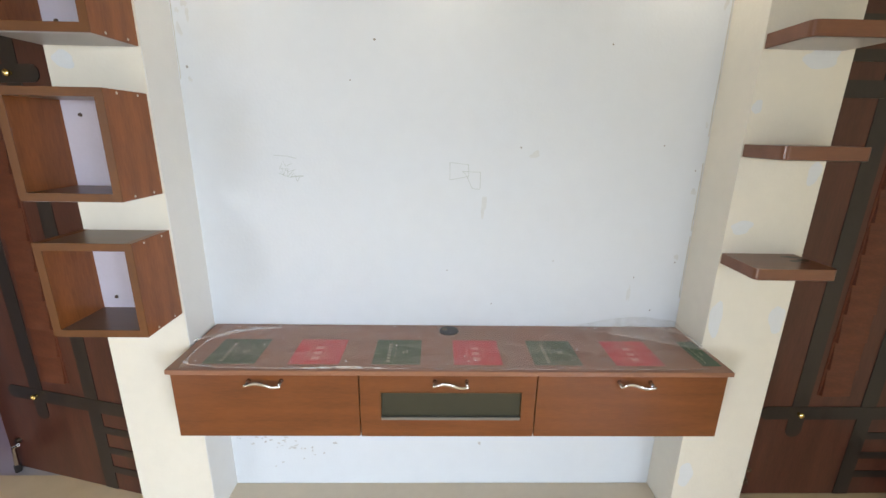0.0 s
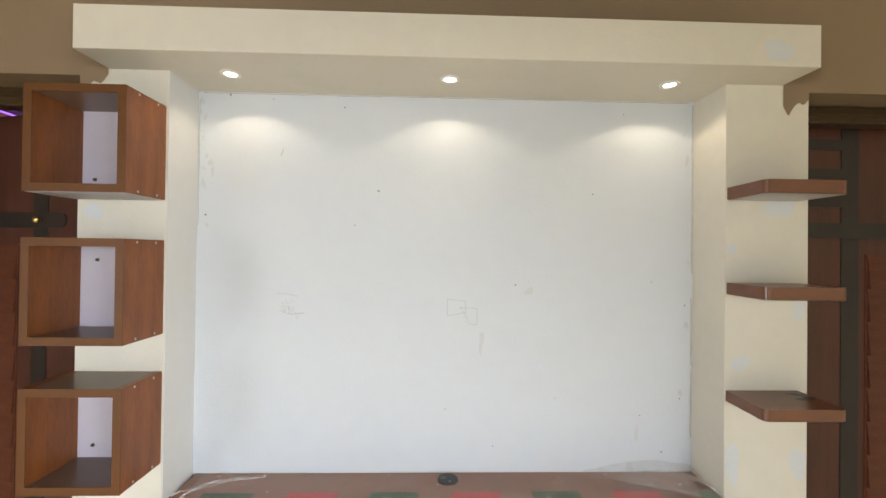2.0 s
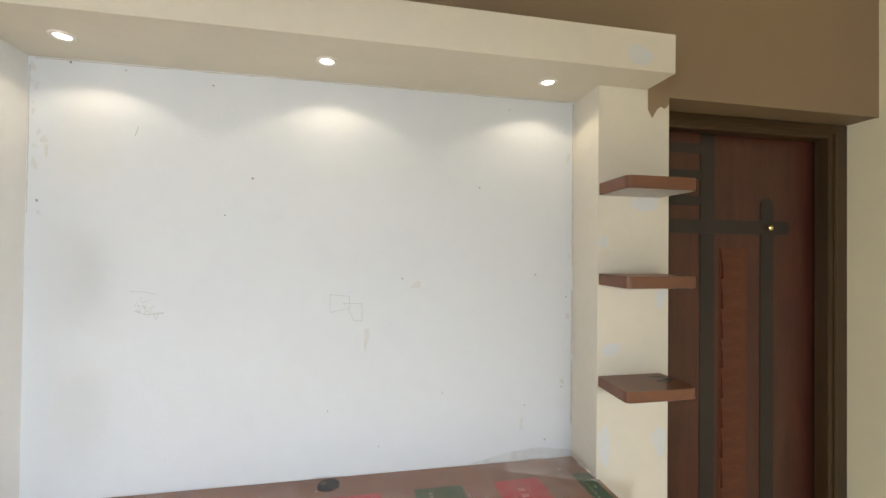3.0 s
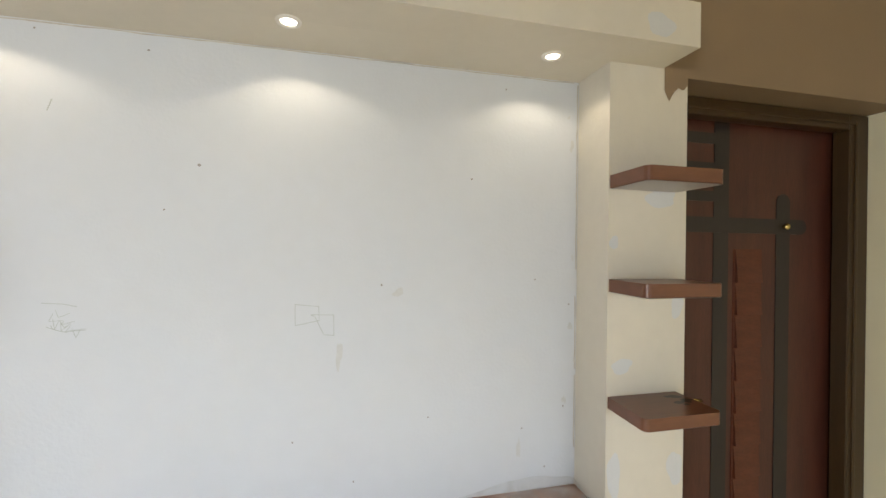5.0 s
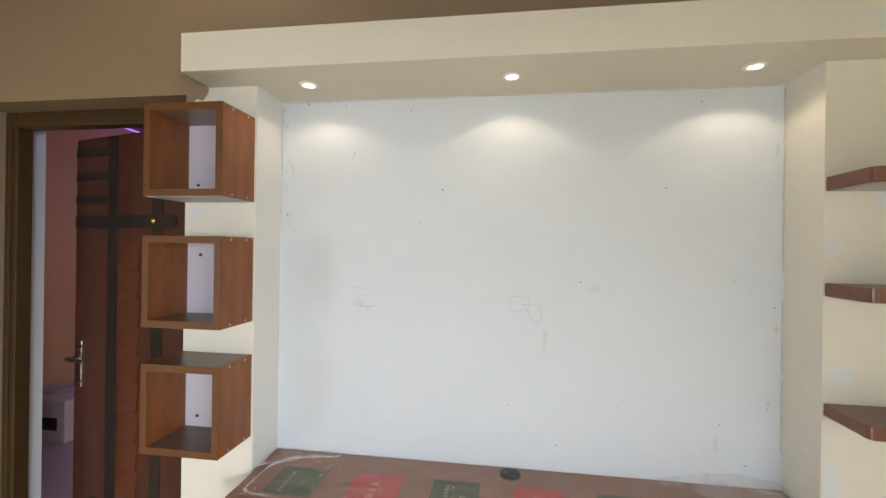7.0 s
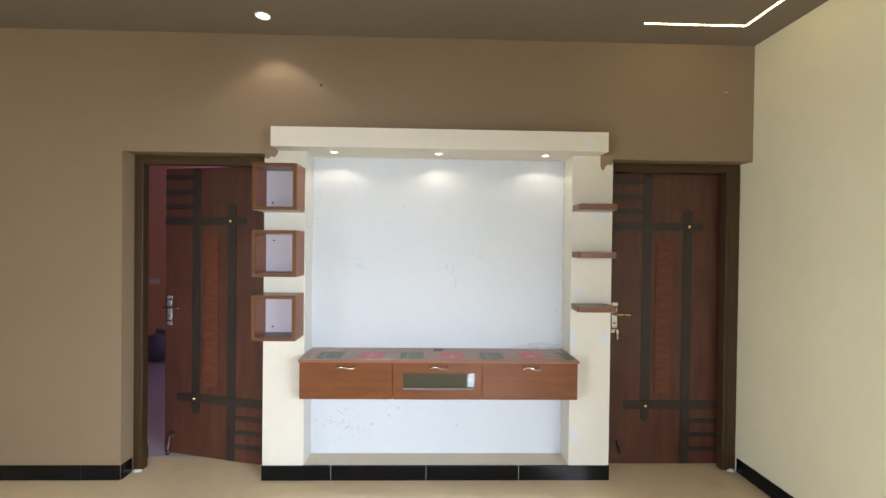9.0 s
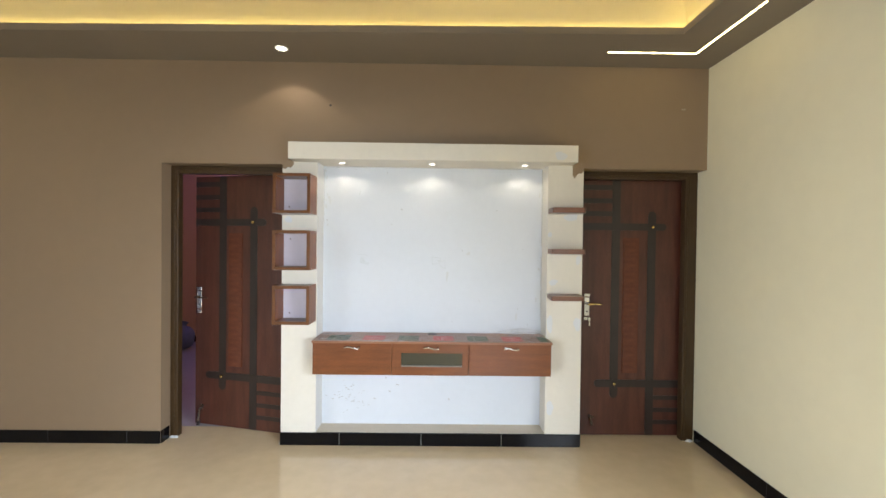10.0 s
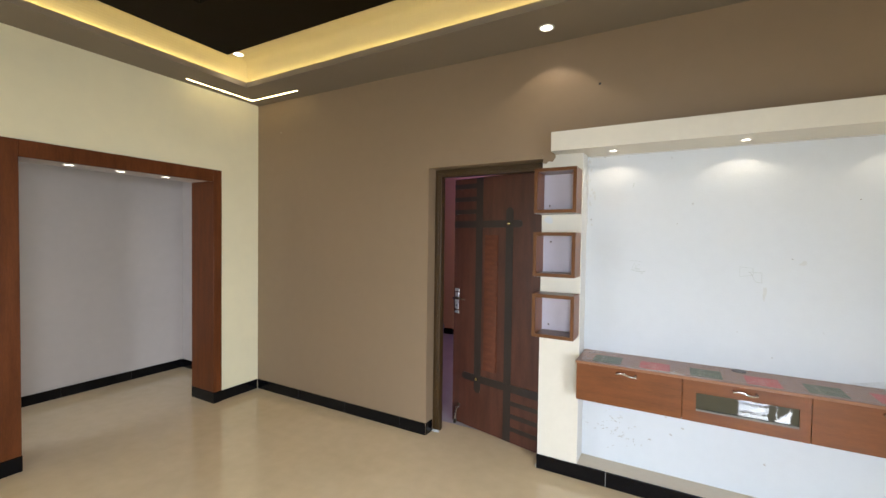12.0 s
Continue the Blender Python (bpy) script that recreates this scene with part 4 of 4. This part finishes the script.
for k in range(26):
    x, y, r = random.uniform(-0.78, 0.85), random.uniform(1.515, 1.79), random.uniform(0.0012, 0.0032)
    part("crumb", ball(bmesh.new(), (x - O[0], y - O[1], 0.0045), r, random.uniform(0.8, 1.6), 1.0, 0.5, seg=6), PUTTY, wrap, "white plaster crumb")


# ---- things in the bedroom ----
ct = thing("carton", "white cardboard carton with a dark printed slot", "carton", (-3.72, 3.42, 0))
part("box_body", boxed(-0.25, 0.25, -0.2, 0.2, -0.002, 0.34, bevel=0.004), CARTON, ct)
part("dark_label", boxed(-0.12, 0.18, -0.203, -0.2, 0.10, 0.20), BLACK, ct, "dark printed panel")
bm = bmesh.new()
for k in range(4):
    for i in range(14):
        a0_, a1_ = 2 * math.pi * i / 14, 2 * math.pi * (i + 1) / 14
        r = 0.09 + 0.012 * k
        rod(bm, (r * math.cos(a0_) - 0.02 * k, r * math.sin(a0_), 0.347 + 0.009 * k), (r * math.cos(a1_) - 0.02 * k, r * math.sin(a1_), 0.347 + 0.009 * k), 0.005, seg=6)
coil = thing("cable_coil", "coiled grey cable lying on the carton", "cable", (-3.72, 3.42, 0.0))
part("coil", bm, GREYLAM, coil)
pl = thing("purple_light", "purple light strip under the bedroom ceiling", "light", (-2.0, 3.4, 2.86))
part("led_strip", boxed(-2.0, 2.1, 1.40, 1.42, 0.0, 0.012), LEDPURPLE, pl)
part("led_strip", boxed(-2.02, -2.0, -1.3, 1.40, 0.0, 0.012), LEDPURPLE, pl)


# ---- marks on the plaster ----
def flat_blob(bm, cx, cz, rx, rz, y, seed, n=22, rough=0.25):
    random.seed(seed)
    k = [random.uniform(0, 6.28) for _ in range(3)]
    pts = []
    for i in range(n):
        a = -2 * math.pi * i / n
        r = 1 + rough * (0.5 * math.sin(2 * a + k[0]) + 0.35 * math.sin(3 * a + k[1]) + 0.25 * math.sin(5 * a + k[2]))
        pts.append(bm.verts.new((cx + rx * r * math.cos(a), y, cz + rz * r * math.sin(a))))
    bm.faces.new(pts)
    return bm


FACE = WALL - 0.0072
patches = ((1.098, 1.775, 0.055, 0.030), (0.937, 1.637, 0.014, 0.022), (1.160, 1.445, 0.022, 0.035), (0.968, 1.271, 0.035, 0.022), (0.945, 0.95, 0.025, 0.06), (1.158, 0.95, 0.026, 0.055), (0.955, 0.30, 0.03, 0.05), (-1.065, 1.728, 0.032, 0.022))
for k, (cx, cz, rx, rz) in enumerate(patches):
    bm = flat_blob(bmesh.new(), cx, cz, rx, rz, FACE - 0.0001 * k, 20 + k)
    part("putty_patch", bm, PUTTY, piers, "white putty patch")
part("putty_patch", shifted(flat_blob(bmesh.new(), 0.975, 2.213, 0.040, 0.034, 1.509, 41), (0.04, 1.58, 2.168)), PUTTY, beam, "white putty patch")


def overpaint(x0, x1, low):
    """Brown wall paint that ran over the pier's top beside the beam; low: heights of its edge from x0 to x1."""
    n = 24
    top = [(x0 + (x1 - x0) * i / n, 2.1755) for i in range(n + 1)]
    edge = []
    for i in range(n + 1):
        u = i / n * (len(low) - 1)
        k = min(int(u), len(low) - 2)
        edge.append((x0 + (x1 - x0) * i / n, low[k] + (low[k + 1] - low[k]) * (u - k) + 0.004 * noise.noise(Vector((i * 0.6, x0 * 9, 0)))))
    bm = bmesh.new()
    bm.faces.new([bm.verts.new((x, FACE - 0.0012, z)) for x, z in top + edge[::-1]])
    bmesh.ops.recalc_face_normals(bm, faces=bm.faces)
    part("overpaint", bm, BROWN, piers, "brown paint run over the pier")


overpaint(1.104, PIER_R - 0.001, (2.10, 2.068, 2.098, 2.112, 2.106, 2.124))
overpaint(PIER_L + 0.001, -1.026, (2.118, 2.112, 2.130, 2.122, 2.150))
recess = bpy.data.objects["wall_recess"]
Y0 = REC_Y - 0.0006


def stroke(points, w=0.0016, m=PENCIL):
    bm = bmesh.new()
    for (ax, az), (bx, bz) in zip(points, points[1:]):
        dx, dz = bx - ax, bz - az
        L = math.hypot(dx, dz) or 1
        nx, nz = -dz / L * w / 2, dx / L * w / 2
        bm.faces.new([bm.verts.new(p) for p in ((ax + nx, Y0, az + nz), (bx + nx, Y0, bz + nz), (bx - nx, Y0, bz - nz), (ax - nx, Y0, az - nz))])
    part("pencil_mark", bm, m, recess, "faint pencil drawing")


stroke([(0.033, 1.450), (0.097, 1.443), (0.099, 1.403), (0.034, 1.390), (0.033, 1.450)])
stroke([(0.076, 1.420), (0.139, 1.418), (0.140, 1.359), (0.112, 1.362), (0.088, 1.412), (0.076, 1.420)])
random.seed(11)
for k in range(9):
    ax, az = -0.55 + random.uniform(0, 0.05), 1.45 - random.uniform(0, 0.05)
    stroke([(ax, az), (ax + random.uniform(-0.01, 0.012), az - random.uniform(0.01, 0.03)), (ax + random.uniform(0.01, 0.035), az - random.uniform(0.0, 0.02))], 0.0013)
stroke([(-0.565, 1.465), (-0.52, 1.462), (-0.49, 1.455)])
stroke([(-0.555, 1.405), (-0.52, 1.392), (-0.47, 1.395)])
stroke([(-0.558, 1.945), (-0.548, 1.975)], 0.003)
for x, z, r in ((-0.734, 2.158, 0.004), (-0.586, 2.147, 0.0025), (-0.337, 2.122, 0.003), (-0.215, 1.829, 0.004), (-0.297, 1.707, 0.0025), (0.275, 1.503, 0.003), (0.767, 1.517, 0.0025), (0.889, 1.434, 0.003), (0.873, 1.099, 0.003), (0.728, 1.039, 0.0025), (0.808, 0.908, 0.003), (0.03, 1.06, 0.0025), (0.42, 1.10, 0.002), (0.20, 0.93, 0.0025), (0.66, 2.12, 0.0025), (-0.815, 1.737, 0.004), (0.55, 1.83, 0.003)):
    part("speck", flat_blob(bmesh.new(), x, z, r, r, Y0, int(x * 1000) % 97, n=9), DIRT, recess)
for x, z, rx, rz in ((0.717, 0.975, 0.006, 0.035), (0.325, 1.48, 0.016, 0.012), (0.155, 1.30, 0.01, 0.035), (-0.80, 1.92, 0.008, 0.012), (-0.81, 1.70, 0.006, 0.008)):
    part("smudge", flat_blob(bmesh.new(), x, z, rx, rz, Y0 + 0.0003, int(z * 1000) % 89, n=16, rough=0.5), SMUDGEPALE, recess, "faint grey smudge")
random.seed(23)
for k in range(58):
    x, z = random.gauss(-0.63, 0.075), random.gauss(0.31, 0.055)
    r = random.uniform(0.0012, 0.006)
    part("smudge", flat_blob(bmesh.new(), max(-0.83, x), z, r * random.uniform(0.8, 1.7), r * 0.7, Y0 - 0.00001 * k, k, n=10, rough=0.6), SMUDGE, recess, "brownish dirt spot")
for x, z in ((-0.235, 0.415), (-0.30, 0.36), (-0.42, 0.30), (-0.33, 0.47), (0.18, 0.30)):
    part("smudge", flat_blob(bmesh.new(), x, z, 0.008, 0.006, Y0, int(x * 500) % 71, n=10, rough=0.6), SMUDGE, recess, "brownish dirt spot")
random.seed(47)
for k in range(14):
    x, z = (REC_L + 0.004 + abs(random.gauss(0, 0.02)), random.uniform(1.70, 2.14)) if k < 9 else (REC_R - 0.004 - abs(random.gauss(0, 0.014)), random.uniform(0.95, 2.05))
    r = random.uniform(0.004, 0.011)
    part("smudge", flat_blob(bmesh.new(), x + r, z, r * 0.8, r * random.uniform(0.8, 2.0), Y0 + 0.0002 - 0.00001 * k, 60 + k, n=12, rough=0.6) if k < 9 else flat_blob(bmesh.new(), x - r, z, r * 0.8, r * random.uniform(0.8, 2.0), Y0 + 0.0002 - 0.00001 * k, 60 + k, n=12, rough=0.6), SMUDGEPALE, recess, "faint grey smudge")
# grime in the joints of the recess
random.seed(53)
stroke([(REC_L + 0.02 + (REC_R - REC_L - 0.04) * i / 40, 2.1655 - random.uniform(0, 0.003)) for i in range(41)], 0.0035, GRIME)
for z0, z1 in ((0.96, 1.20), (1.22, 1.46), (1.55, 2.16)):
    n = int((z1 - z0) / 0.03)
    stroke([(REC_R - 0.0035 - random.uniform(0, 0.003), z0 + (z1 - z0) * i / n) for i in range(n + 1)], 0.004, GRIME)
stroke([(REC_L + 0.006 + random.uniform(0, 0.002), 1.70 + 0.44 * i / 16) for i in range(17)], 0.0025, GRIME)
# torn film hanging under the cabinet
bm = bmesh.new()
rows = []
for i in range(81):
    u = i / 80
    x = -0.62 + 1.40 * u
    sag = 0.010 + 0.012 * abs(noise.noise(Vector((x * 4, 3.0, 0)))) + 0.022 * math.exp(-((x + 0.17) / 0.05) ** 2)
    y = 1.77 + 0.012 * noise.noise(Vector((x * 11, 0, 5.0)))
    rows.append([bm.verts.new((x, y + 0.004 * k, CZ0 + 0.001 - sag * k / 3 + 0.002 * noise.noise(Vector((x * 30, k, 2.0))) * (k > 0))) for k in range(4)])
for a, b in zip(rows, rows[1:]):
    for k in range(3):
        bm.faces.new((a[k], a[k + 1], b[k + 1], b[k]))
part("hanging_strip", shifted(bm, O), FILMEDGE, wrap, "torn film hanging under the cabinet", smooth=True)
# holes in the brown wall
north = bpy.data.objects["wall_north"]
for x, z in ((-0.753, 2.603), (1.945, 2.612), (1.962, 2.612), (-3.75, 2.62)):
    bm = rod(bmesh.new(), (x, WALL - 0.003, z), (x, WALL + 0.002, z), 0.008 if x == -0.753 else 0.005, seg=12)
    part("fixing_hole", bm, BLACK if x == -0.753 else PRINT, north, "small wall plug")


plate = thing("switch_plate", "white switch plate on the peach bedroom wall", "switch", (-3.98, 4.9, 1.0))
part("plate", boxed(-0.10, 0.10, -0.008, 0.0, -0.045, 0.045, bevel=0.003), CARTON, plate)
for k in range(4):
    part("rocker", boxed(-0.086 + 0.045 * k, -0.050 + 0.045 * k, -0.012, -0.008, -0.025, 0.025, bevel=0.001), WHITEMETAL, plate)


# ---- sack in the bedroom ----
sack = thing("cloth_sack", "blue grey cloth sack slumped against the bedroom wall", "sack", (-3.55, 4.45, 0))
bm = ball(bmesh.new(), (-0.05, 0, 0.17), 0.19, 1.0, 0.8, 0.95, seg=24)
for v in bm.verts:
    v.co += 0.05 * Vector((noise.noise(v.co * 5), noise.noise(v.co * 5 + Vector((3, 0, 0))), noise.noise(v.co * 4)))
    v.co.z = max(v.co.z, -0.002)
part("bag", bm, SACK, sack, smooth=True)
bm = rod(bmesh.new(), (-0.05, 0, 0.32), (-0.03, 0.02, 0.40), 0.04, 0.07, seg=16)
part("tied_neck", bm, SACK, sack)
